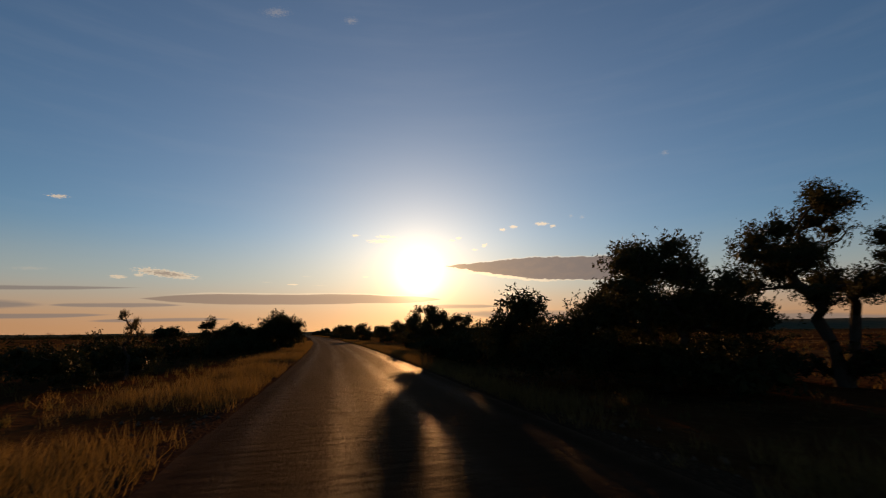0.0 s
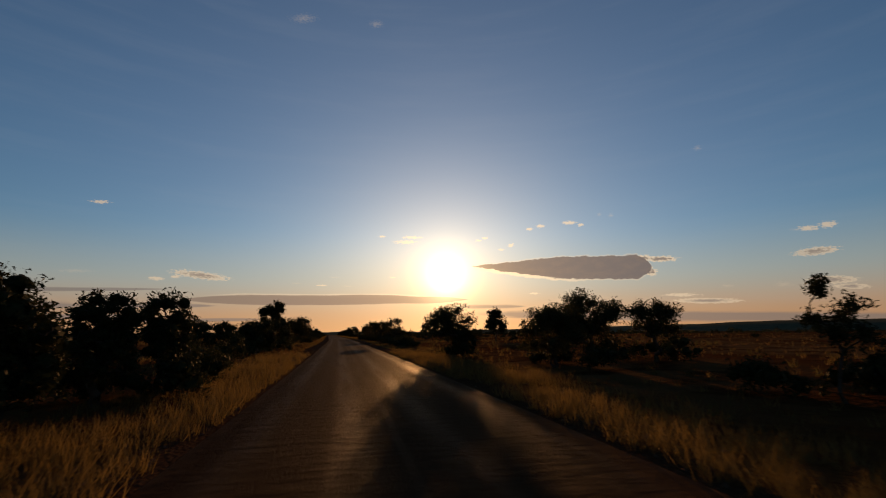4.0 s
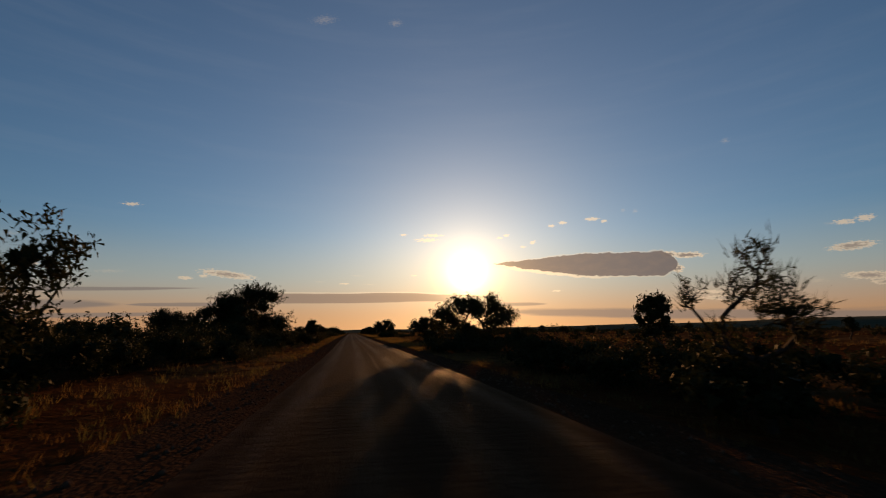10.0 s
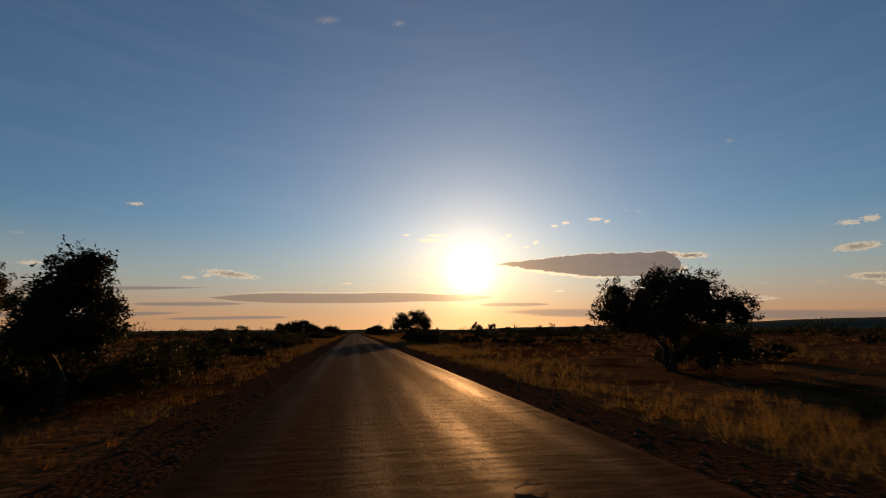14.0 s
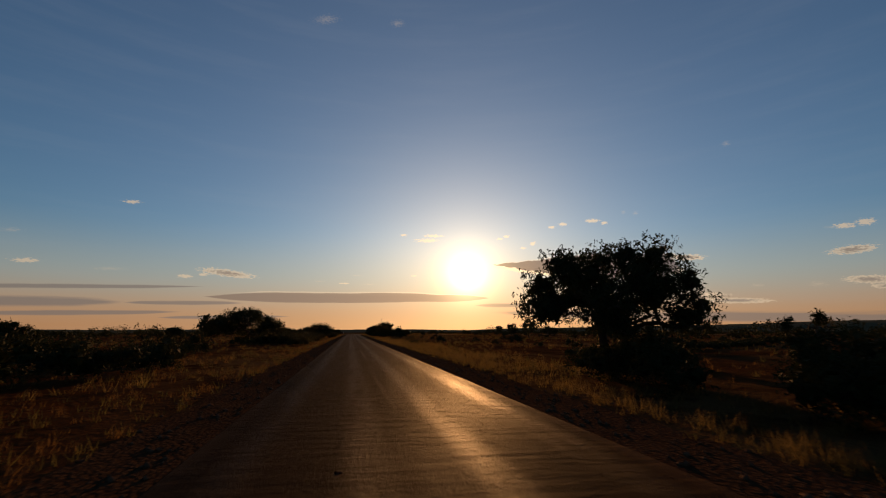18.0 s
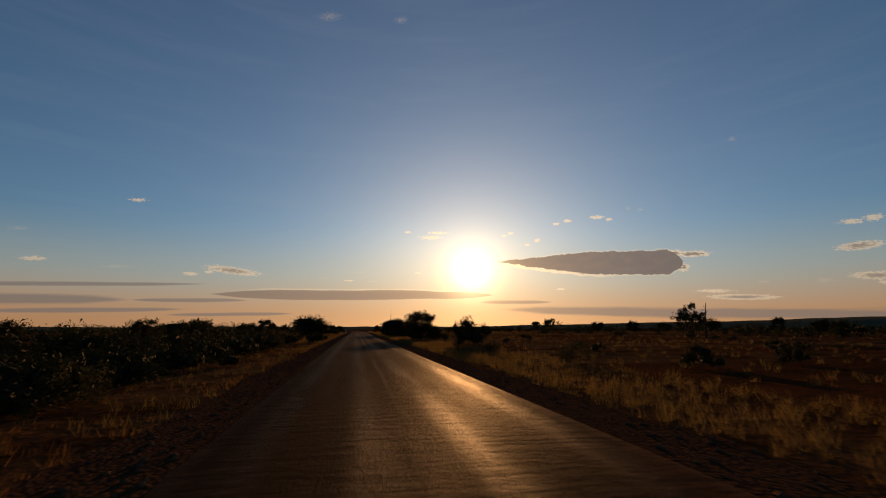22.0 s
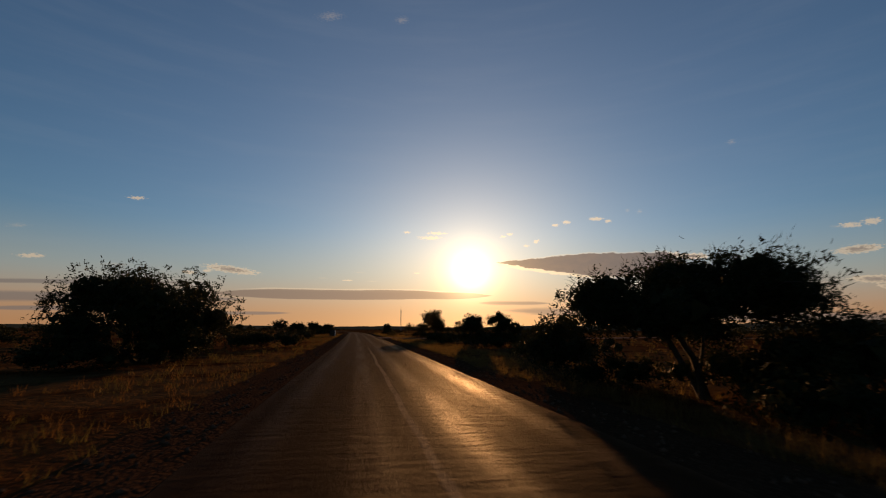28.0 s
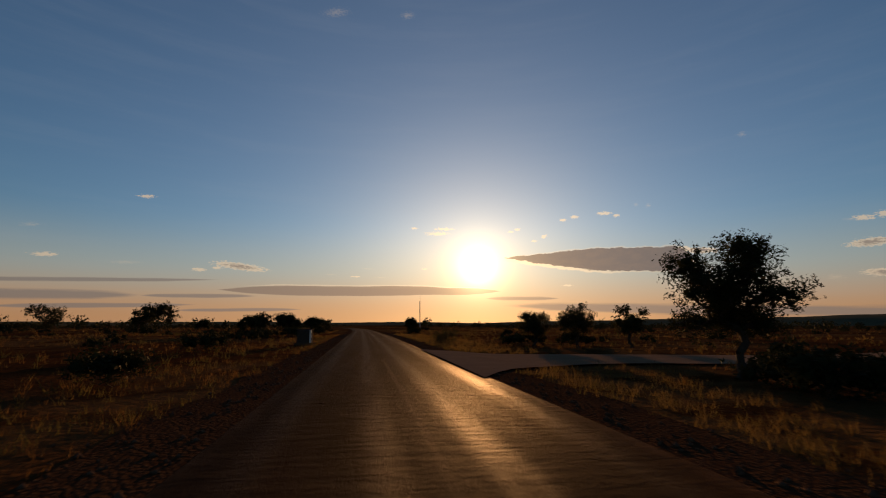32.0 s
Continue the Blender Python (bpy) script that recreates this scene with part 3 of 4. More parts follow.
def plant_meshes(seed, height, width, style, foliage, leaf_size, leaf_count):
    rng = np.random.default_rng(seed)
    pts, par, tips, masses = skeleton(rng, height, width, style)
    load = np.zeros(len(pts))
    load[tips] = 1
    for k in range(len(pts) - 1, 0, -1):
        load[par[k]] += load[k]
    fat = {"open": 0.0105, "dome": 0.0105, "bush": 0.0045, "shrub": 0.004, "umbrella": 0.0075, "sapling": 0.008}.get(style, 0.0085)
    radii = np.maximum(0.006 if abs(height) < 3 else 0.010, fat * np.sqrt(load) * (height / 4) ** 0.6)
    radii[0] *= 1.35
    v, f = tubes(pts, par, radii, 4 if style in ("tall", "round", "open", "umbrella", "dome") else 3)
    hang = {"dome": 1.3, "open": 0.7, "tall": 0.5}.get(style, 0.0)
    wood = mesh_from("trunk", v, f, bark, True)
    centres = pts[tips]
    tight = {"round": 0.085, "tall": 0.08, "open": 0.072, "bare": 0.06, "umbrella": 0.07, "bush": 0.11, "shrub": 0.13, "sapling": 0.1, "dome": 0.06}[style] * width
    spread = np.full(len(tips), min(tight, 0.34 if style == "open" else 0.3)) * rng.uniform(0.7, 1.3, len(tips))
    mid = pts[par[tips]]
    centres, spread = np.concatenate([centres, mid[::2]]), np.concatenate([spread, spread[::2] * 0.8])
    skin, inner = {"round": (0.76, 70), "tall": (0.76, 70), "bush": (0.72, 44), "open": (0.6, 10), "umbrella": (0.45, 46), "dome": (0.62, 20), "sapling": (0.2, 4)}.get(style, (0.0, 0.0))
    v, f = leaves(rng, centres, spread, int(leaf_count * (1 - skin)), leaf_size, hang)
    if skin:
        # leaf sprays over the rounded masses of the crown, larger and denser ones in their hearts
        def inside(n, r0, r1):
            m = masses[rng.choice(len(masses), n, p=masses[:, 3] ** 2 / np.sum(masses[:, 3] ** 2))]
            d = rng.normal(0, 1, (n, 3))
            d /= np.linalg.norm(d, axis=1)[:, None]
            r = rng.uniform(r0, r1, n) + 0.10 * np.sin(d[:, 0] * 7 + m[:, 0] * 5) * np.cos(d[:, 2] * 6 + m[:, 1] * 4)
            c = m[:, :3] + d * np.stack([m[:, 3], m[:, 3], m[:, 4]], -1) * r[:, None]
            c[:, 2] = np.abs(c[:, 2])
            return c
        n = max(40, int(leaf_count * skin / 9))
        v1, f1 = leaves(rng, inside(n, 0.45, 0.98), np.full(n, min(0.12, 0.06 * width)), int(leaf_count * skin), leaf_size, hang)
        # shaded inner foliage: overlapping broad sprays lying round the heart of each mass
        n = int(len(masses) * inner * (1.0 if style == "bush" else 1.8))
        m = masses[np.arange(n) % len(masses)]
        d = rng.normal(0, 1, (n, 3))
        d /= np.linalg.norm(d, axis=1)[:, None]
        c = m[:, :3] + d * np.stack([m[:, 3], m[:, 3], m[:, 4]], -1) * rng.uniform(0.1, 0.52, n)[:, None]
        c[:, 2] = np.abs(c[:, 2])
        e1 = np.cross(d, rng.normal(0, 1, (n, 3)))
        e1 /= np.linalg.norm(e1, axis=1)[:, None]
        e2 = np.cross(d, e1)
        s = np.minimum(m[:, 3] * rng.uniform(0.15, 0.30, n), rng.uniform(0.16, 0.30, n))[:, None]
        v2 = np.stack([c + e1 * s, c + (e2 * 0.85 - e1 * 0.5) * s, c - (e2 * 0.85 + e1 * 0.5) * s], 1).reshape(-1, 3)
        v2[:, 2] = np.abs(v2[:, 2])
        f2 = np.arange(n * 3).reshape(-1, 3)
        f, v = np.concatenate([f, f1 + len(v), f2 + len(v) + len(v1)]), np.concatenate([v, v1, v2])
    if style in ("umbrella", "bare", "shrub"):
        # thin thorny shoots that stand out of the crown
        n = {"umbrella": 9000, "bare": 700, "shrub": 160}[style]
        i = rng.integers(0, len(tips), n)
        c = pts[tips][i]
        out = c - np.array([0, 0, height * 0.35])
        out /= np.linalg.norm(out, axis=1)[:, None]
        d = out + rng.normal(0, 0.45, (n, 3)) + np.array([0, 0, 0.35])
        d /= np.linalg.norm(d, axis=1)[:, None]
        l = rng.uniform(0.3, 1.0, n)[:, None] * {"umbrella": 0.065, "bare": 0.10, "shrub": 0.3}[style] * height
        side = np.cross(d, rng.normal(0, 1, (n, 3)))
        side /= np.linalg.norm(side, axis=1)[:, None]
        s0 = c + rng.normal(0, 0.022, (n, 3)) * width
        s0[:, 2] = np.maximum(s0[:, 2], 0.05)
        tw = np.stack([s0 - side * 0.012, s0 + side * 0.012, s0 + d * l], 1).reshape(-1, 3)
        wood2_f = np.arange(n * 3).reshape(-1, 3)
        v, f = np.concatenate([v, tw]), np.concatenate([f, wood2_f + len(v)])
    crown = mesh_from("crown", v, f, foliage)
    return wood, crown


def plant(kind, label, x, y, height, width, style, seed, foliage, density=1.0, group=""):
    near = abs(x) < 16
    full = {"round": 720, "tall": 1200, "open": 820, "dome": 880, "bare": 80, "umbrella": 900, "bush": 430, "shrub": 420, "sapling": 420}[style]
    want = max(250, full * height * width * density)
    count = min(want, 26000 if near else 3000)
    leaf_size = {"bush": 0.10, "shrub": 0.08, "bare": 0.065, "sapling": 0.085, "umbrella": 0.07, "round": 0.092}.get(style, 0.086) * (want / count) ** 0.5
    count = int(count)
    wood, crown = plant_meshes(seed, height, width, style, foliage, leaf_size, count)
    base = new(kind, None)
    base.location = (x, y, float(rise(x, y)) - 0.10)
    base.rotation_euler = (0, 0, seed * 1.7)
    part("trunk" if kind == "tree" else "stem", wood, base)
    part("crown", crown, base)
    return tagged(base, label, kind, group)


SEED = [100]


def tree(x, y, height, width, style="open", foliage=None, density=1.0, label=""):
    SEED[0] += 1
    words = {"dome": "broad dome-crowned tree with hanging foliage above a clear trunk", "round": "dense dark-green rounded savanna tree in dry grass", "open": "open-crowned acacia tree with gaps between its leaf clumps",
             "umbrella": "wide thorn tree with fine spiky twigs and several stems", "bare": "nearly leafless thin-branched tree in dry grass",
             "tall": "tall dense dark tree with an uneven rounded crown", "sapling": "thin young tree with few leaves"}
    return plant("tree", label or words[style], x, y, height, width, style, SEED[0], foliage or (leaf_dry if style == "bare" else leaf_olive if style in ("open", "dome") else leaf_dark), density, "savanna trees")


def bush(x, y, height, width, style="bush", foliage=None, density=1.0):
    SEED[0] += 1
    words = {"bush": "dense dark green roadside bush down to the ground", "shrub": "low twiggy dry shrub with small leaves"}
    return plant(style, words[style], x, y, height, width, style, SEED[0], foliage or (leaf_dark if style == "bush" else leaf_olive), density, "roadside bushes" if style == "bush" else "roadside shrubs")


THICKET = []


def thicket(x, y, height, width):
    """One more clump for the undergrowth that nobody could count."""
    SEED[0] += 1
    wood, crown = plant_meshes(SEED[0], height, width, "bush", leaf_dark, 0.12, int(max(200, 170 * height * width)))
    co = np.empty(len(crown.vertices) * 3, dtype=np.float32)
    crown.vertices.foreach_get("co", co)
    a = SEED[0] * 1.7
    turn = np.array([[math.cos(a), math.sin(a), 0], [-math.sin(a), math.cos(a), 0], [0, 0, 1]])
    THICKET.append(co.reshape(-1, 3) @ turn + np.array([x, y, float(rise(x, y)) - 0.10]))
    bpy.data.meshes.remove(wood)
    bpy.data.meshes.remove(crown)


# right-hand side, in the order of the drive
tree(4.6, 10.6, 4.4, 5.8, "dome", density=1.2)
tree(10.6, 18.5, 3.8, 4.6, "open")
tree(9.8, 9.6, 6.0, 5.0, "dome", density=0.7)
bush(7.0, 11.0, 1.7, 3.2)
bush(4.4, 10.8, 1.6, 3.2, density=1.5)
bush(5.6, 9.6, 1.4, 3.0, density=1.5)
bush(3.0, 11.6, 1.7, 2.8, density=1.5)
bush(9.6, 13.5, 1.8, 3.4)
bush(1.2, 12.3, 2.9, 3.2, density=2.2)
bush(3.2, 13.6, 2.6, 3.0)
bush(2.4, 20.0, 1.8, 3.0, density=1.6)
bush(5.5, 15.0, 1.9, 3.2)
bush(3.6, 20.5, 1.7, 3.0)
tree(2.4, 27.4, 3.3, 3.0, "dome", density=1.6)
tree(4.6, 28.0, 2.9, 2.6, "dome", density=1.6)
bush(2.2, 25.0, 1.6, 3.0)
bush(5.4, 25.5, 1.7, 3.2)
bush(6.8, 28.6, 2.6, 3.0)
bush(9.0, 27.6, 2.5, 3.2)
bush(4.2, 31.0, 1.3, 2.8)
bush(3.6, 39.8, 1.9, 2.0, "shrub")
bush(5.0, 40.0, 1.9, 3.4, density=1.6)
bush(6.8, 40.6, 1.9, 3.4, density=1.4)
bush(4.2, 36.6, 1.1, 2.4, "shrub")
tree(9.0, 82.0, 3.1, 3.8, "open", density=1.4)
tree(12.3, 84.5, 4.0, 4.6, "open", density=1.2)
tree(14.2, 81.5, 3.2, 3.0, "open")
bush(9.8, 79.0, 1.2, 2.6)
bush(9.6, 71.5, 1.1, 2.4)
tree(9.9, 69.8, 2.9, 1.7, "sapling")
tree(6.8, 92.8, 3.9, 4.4, "open", leaf_dark, 1.2)
tree(7.9, 129.2, 4.1, 4.0, "bare", leaf_olive, 5.0)
bush(7.6, 127.6, 1.3, 2.8)
bush(6.6, 119.5, 1.2, 2.6, "shrub")
bush(7.4, 124.5, 1.0, 2.2)
tree(8.9, 133.0, 2.8, 3.0, "open")
tree(27.3, 139.8, 6.0, 4.4, "tall")
tree(30.5, 173.0, 2.6, 2.2, "round")
tree(9.2, 155.2, 4.1, 5.6, "dome", leaf_dark, 1.2)
bush(9.0, 153.0, 1.9, 3.8)
bush(8.2, 150.6, 1.2, 2.8)
bush(9.8, 147.9, 1.0, 3.0)
tree(6.8, 160.5, 3.25, 2.7, "bare", leaf_olive, 2.2)
bush(8.4, 164.4, 1.4, 2.8, "shrub")
bush(7.2, 157.2, 1.2, 2.2)
tree(24.9, 188.6, 4.9, 3.6, "round")
tree(11.8, 197.2, 5.5, 9.4, "dome", density=0.75)
bush(9.0, 190.5, 1.6, 3.2)
bush(11.4, 195.4, 2.4, 4.0)
bush(13.6, 190.0, 2.0, 3.8)
bush(10.5, 184.5, 1.3, 2.6, "shrub")
bush(8.6, 174.0, 1.4, 2.8)
tree(12.4, 231.8, 4.1, 6.6, "dome", leaf_dark, 1.1)
bush(12.6, 229.6, 1.8, 2.8)
bush(9.0, 216.5, 0.9, 2.0, "shrub")
bush(11.5, 220.0, 0.9, 2.4)
tree(9.4, 290.4, 5.3, 7.6, "dome", leaf_dark, 1.1)
bush(9.4, 288.6, 1.9, 3.6, density=1.4)
bush(8.6, 286.6, 1.5, 2.8)
bush(9.4, 274.5, 1.6, 3.6)
bush(11.4, 272.5, 1.1, 2.6, "shrub")
bush(8.6, 281.5, 1.5, 2.6)
tree(11.0, 284.5, 2.1, 0.9, "sapling")
tree(12.4, 285.5, 2.2, 1.0, "sapling")
tree(41.8, 309.2, 3.3, 1.8, "bare")
tree(48.0, 396.0, 5.8, 5.4, "open", leaf_dark, 0.55, "thin-leaved rounded tree standing alone in the dry plain")
tree(104.0, 595.0, 6.2, 5.5, "round")
tree(130.0, 460.0, 5.2, 5.5, "round")
tree(118.0, 609.0, 8.4, 8.5, "open", leaf_dark, 1.3)
bush(24.4, 342.0, 1.7, 3.0)
bush(8.2, 335.4, 0.8, 1.7, "shrub")
bush(45.0, 347.0, 1.3, 3.0)
bush(8.6, 366.0, 1.0, 1.8, "shrub")
bush(10.2, 357.0, 1.2, 1.9, "shrub")
bush(10.2, 380.2, 3.0, 3.2, density=1.3)
bush(11.8, 381.0, 2.3, 3.2)
bush(10.2, 378.4, 1.7, 3.2)
tree(9.1, 404.4, 4.4, 5.4, "open", density=1.2)
bush(11.6, 403.0, 1.9, 3.6)
bush(8.4, 400.5, 1.2, 3.0)
bush(8.6, 403.4, 2.8, 3.6, density=1.3)
bush(10.4, 404.0, 2.4, 3.4)
bush(11.0, 405.0, 1.6, 2.6)
tree(8.2, 436.2, 3.9, 8.0, "umbrella", density=1.5)
bush(10.8, 429.6, 1.3, 2.6)
bush(9.0, 434.0, 1.9, 3.6)
bush(11.4, 435.6, 2.1, 3.8)
bush(6.2, 440.4, 2.3, 3.0)
bush(6.9, 442.8, 2.6, 2.6)
bush(8.6, 444.0, 1.8, 2.4)
tree(12.6, 466.5, 3.4, 2.8, "round")
tree(10.2, 466.7, 3.1, 2.8, "round")
tree(14.4, 467.5, 2.4, 1.8, "round")
bush(11.4, 465.6, 1.5, 3.6)
bush(9.4, 475.5, 1.0, 2.4)
tree(11.6, 495.6, 4.7, 4.5, "open", leaf_dark, 1.2)
bush(10.2, 491.4, 1.3, 3.4)
bush(13.0, 491.6, 1.5, 3.4)
bush(15.6, 492.4, 1.4, 3.2)
bush(18.2, 493.4, 1.2, 3.0)
tree(12.6, 516.0, 2.7, 2.8, "open", density=1.3)
tree(15.6, 515.0, 3.3, 3.0, "open", density=1.3)
tree(20.0, 515.0, 3.3, 2.8, "open", density=1.2)
bush(7.2, 524.0, 1.2, 2.6, "shrub")
bush(8.4, 530.0, 1.3, 2.8, "shrub")
tree(11.0, 590.0, 3.6, 3.6, "round")
bush(8.5, 560.0, 1.6, 3.4)
# left-hand side
bush(-15.0, 9.0, 1.7, 3.4)
bush(-13.6, 13.5, 1.6, 3.2)
bush(-12.8, 18.0, 1.7, 3.2)
bush(-12.0, 23.0, 1.6, 3.2)
tree(-11.6, 21.5, 2.7, 1.1, "bare")
bush(-11.2, 28.0, 1.7, 3.0)
bush(-10.6, 33.0, 1.6, 3.0)
bush(-17.5, 20.0, 1.8, 3.6)
bush(-16.0, 32.0, 1.9, 3.6)
tree(-11.4, 38.0, 2.9, 1.9, "sapling")
bush(-10.0, 38.5, 1.6, 3.2)
tree(-7.0, 48.4, 4.1, 5.6, "open", leaf_dark, 1.5)
tree(-10.6, 46.0, 3.0, 3.6, "round")
bush(-8.4, 44.2, 1.5, 3.2)
bush(-11.8, 42.2, 2.3, 3.0)
tree(-8.0, 55.6, 3.6, 2.4, "round")
tree(-7.2, 58.2, 3.3, 2.0, "round")
bush(-7.2, 56.5, 1.8, 3.0)
tree(-6.6, 60.8, 3.1, 1.9, "round", density=0.8)
bush(-6.2, 63.0, 2.4, 2.2)
bush(-6.8, 67.5, 1.8, 2.6)
tree(-7.2, 71.4, 3.1, 2.6, "round")
tree(-6.9, 74.6, 2.9, 1.8, "round")
tree(-6.0, 76.2, 2.9, 1.8, "round")
bush(-6.0, 79.0, 1.5, 2.6)
bush(-7.8, 75.5, 2.2, 3.0)
bush(-6.4, 84.0, 1.5, 3.0, "shrub")
bush(-7.4, 92.0, 1.9, 3.0)
tree(-7.0, 101.0, 3.0, 3.2, "round")
tree(-6.4, 109.2, 3.3, 2.8, "round")
bush(-8.6, 113.5, 2.2, 3.2)
bush(-7.6, 122.0, 1.2, 2.6, "shrub")
tree(-9.8, 135.4, 6.9, 4.6, "round")
tree(-12.4, 134.0, 3.9, 4.0, "round")
tree(-8.2, 136.4, 3.9, 2.6, "round")
tree(-15.4, 130.0, 3.6, 3.4, "round")
tree(-17.6, 127.0, 3.6, 3.4, "round")
bush(-10.0, 129.0, 1.8, 3.4)
tree(-12.5, 140.0, 2.7, 2.4, "bare")
bush(-4.9, 139.2, 1.3, 2.4)
tree(-13.8, 160.2, 3.3, 2.4, "open")
tree(-9.0, 164.2, 5.3, 7.6, "open", leaf_dark, 1.5)
bush(-8.6, 160.6, 1.7, 3.6)
bush(-6.4, 163.4, 1.3, 2.8)
tree(-11.4, 162.5, 3.6, 3.6, "round")
tree(-13.2, 191.4, 3.5, 3.8, "open")
bush(-14.6, 187.0, 2.2, 3.4)
tree(-14.0, 202.6, 4.6, 3.6, "open")
tree(-10.0, 204.0, 7.2, 8.8, "round", density=0.8)
bush(-8.4, 204.6, 3.2, 4.2)
bush(-11.2, 203.0, 3.4, 4.4)
bush(-12.4, 206.0, 2.3, 4.2)
tree(-11.8, 205.6, 5.0, 5.6, "round", density=0.7)
bush(-4.9, 208.8, 1.8, 2.2)
bush(-9.6, 202.0, 1.8, 3.6)
bush(-5.0, 181.2, 1.3, 2.2, "shrub")
bush(-6.2, 183.0, 1.1, 2.4)
bush(-6.2, 209.6, 1.9, 3.0)
bush(-8.2, 206.0, 2.0, 3.4)
bush(-4.9, 219.0, 1.3, 2.2)
tree(-15.0, 233.8, 5.0, 7.4, "dome", density=0.7)
tree(-5.9, 227.0, 3.6, 2.5, "tall", leaf_dark, 1.3)
bush(-4.9, 228.0, 1.4, 2.4, "shrub")
bush(-5.6, 222.6, 1.5, 2.6)
bush(-7.4, 226.0, 1.5, 3.2)
bush(-9.8, 252.0, 1.8, 3.4)
bush(-10.8, 262.0, 2.0, 3.2)
bush(-6.3, 266.0, 1.0, 2.4, "shrub")
bush(-7.2, 269.4, 1.2, 2.6, "shrub")
bush(-8.4, 272.5, 1.4, 3.0)
bush(-9.4, 276.5, 1.3, 3.0)
tree(-9.6, 281.4, 2.7, 1.6, "sapling", density=2.0)
bush(-10.2, 288.0, 1.9, 4.0)
bush(-13.0, 291.0, 1.8, 3.6)
bush(-9.0, 294.0, 1.5, 3.0)
bush(-11.8, 312.0, 1.9, 4.4)
tree(-12.7, 336.6, 4.8, 9.6, "dome", leaf_dark, 1.0)
tree(-18.0, 342.5, 4.2, 5.6, "open", leaf_dark, 1.2)
bush(-6.4, 330.5, 1.1, 2.4)
bush(-5.8, 334.0, 1.1, 2.2)
bush(-12.4, 342.5, 1.6, 3.6)
bush(-10.2, 346.5, 1.5, 3.2)
bush(-8.0, 344.0, 1.4, 3.0)
bush(-6.2, 347.5, 0.9, 2.2, "shrub")
bush(-11.0, 352.5, 1.6, 3.6)
bush(-9.0, 356.5, 1.5, 3.2)
bush(-13.0, 360.0, 1.8, 3.6)
bush(-8.2, 363.5, 1.4, 2.8)
tree(-12.8, 367.0, 2.3, 2.4, "open")
bush(-6.1, 373.5, 1.1, 2.0, "shrub")
bush(-8.8, 385.0, 1.3, 3.0)
bush(-7.0, 390.5, 1.4, 2.6)
tree(-4.8, 392.5, 1.3, 0.6, "sapling")
bush(-8.8, 391.5, 1.7, 3.2)
tree(-31.5, 432.0, 3.1, 7.0, "open", leaf_dark, 1.3)
tree(-19.0, 429.0, 3.0, 4.2, "open", leaf_dark, 1.3)
tree(-24.0, 445.0, 2.8, 3.6, "open")
tree(-10.9, 451.6, 5.2, 9.8, "round", density=1.1)
bush(-9.4, 453.4, 2.4, 3.8)
bush(-8.2, 449.0, 1.8, 3.6)
bush(-11.6, 447.6, 1.9, 3.8)
bush(-5.8, 467.0, 1.6, 3.4)
bush(-7.8, 463.6, 1.7, 3.8)
bush(-9.4, 466.5, 1.6, 3.6)
tree(-17.6, 487.0, 3.8, 5.0, "open", leaf_dark, 1.4)
tree(-22.0, 489.0, 3.1, 3.2, "open", leaf_dark, 1.4)
bush(-6.8, 497.0, 1.2, 2.4)
bush(-14.0, 491.0, 0.8, 2.0)
bush(-12.4, 492.5, 0.8, 1.8)
bush(-9.2, 512.0, 1.4, 3.0)
tree(-50.0, 607.0, 8.0, 10.5, "round", density=0.35)
tree(-95.0, 642.0, 8.6, 12.0, "open", leaf_dark, 0.6)
tree(-49.0, 637.0, 3.9, 5.0, "round")
tree(-33.0, 645.0, 6.2, 9.0, "open", leaf_dark, 0.8)
tree(-41.5, 579.5, 5.0, 5.0, "open", leaf_dark)
tree(-9.0, 585.0, 3.2, 4.4, "round")
tree(-9.5, 603.0, 3.4, 4.4, "round")
bush(-8.0, 570.0, 1.8, 3.6)
# further back on both sides
tree(-15.0, 384.0, 2.6, 3.0, "open", leaf_dark)
tree(-18.5, 392.0, 2.5, 3.2, "open", leaf_dark)
tree(-13.6, 396.0, 2.4, 2.6, "round")
tree(-22.0, 401.0, 2.7, 3.4, "open", leaf_dark)
tree(-16.4, 409.0, 2.6, 2.8, "open", leaf_dark)
tree(-28.0, 412.0, 3.0, 4.0, "round")
tree(-36.0, 380.0, 2.8, 4.2, "round")
tree(-44.0, 404.0, 3.2, 4.6, "open", leaf_dark)
tree(-27.0, 318.0, 2.8, 3.6, "round")
tree(-38.0, 300.0, 3.0, 4.0, "open", leaf_dark)
tree(-24.0, 262.0, 2.6, 3.4, "round")
tree(-33.0, 246.0, 2.8, 3.8, "open", leaf_dark)
tree(-21.0, 176.0, 3.2, 3.8, "round")
tree(-26.0, 205.0, 3.2, 4.0, "open", leaf_dark)
tree(-22.0, 97.0, 3.0, 3.6, "round")
tree(-20.0, 62.0, 2.8, 3.6, "round")
tree(64.0, 452.0, 3.6, 4.0, "round")
tree(74.0, 438.0, 3.4, 4.6, "open", leaf_dark)
tree(86.0, 470.0, 4.2, 4.8, "round")
tree(96.0, 448.0, 4.6, 5.4, "open", leaf_dark)
tree(112.0, 480.0, 4.2, 5.0, "round")
tree(82.0, 402.0, 3.4, 4.6, "open", leaf_dark)
tree(104.0, 424.0, 3.8, 5.0, "round")
tree(70.0, 300.0, 3.0, 3.8, "round")
tree(92.0, 322.0, 3.4, 4.4, "open", leaf_dark)
tree(78.0, 256.0, 2.8, 3.8, "round")
tree(60.0, 228.0, 3.0, 2.2, "sapling")
tree(66.0, 205.0, 3.2, 2.0, "open", leaf_dark)
tree(52.0, 186.0, 2.6, 2.6, "round")
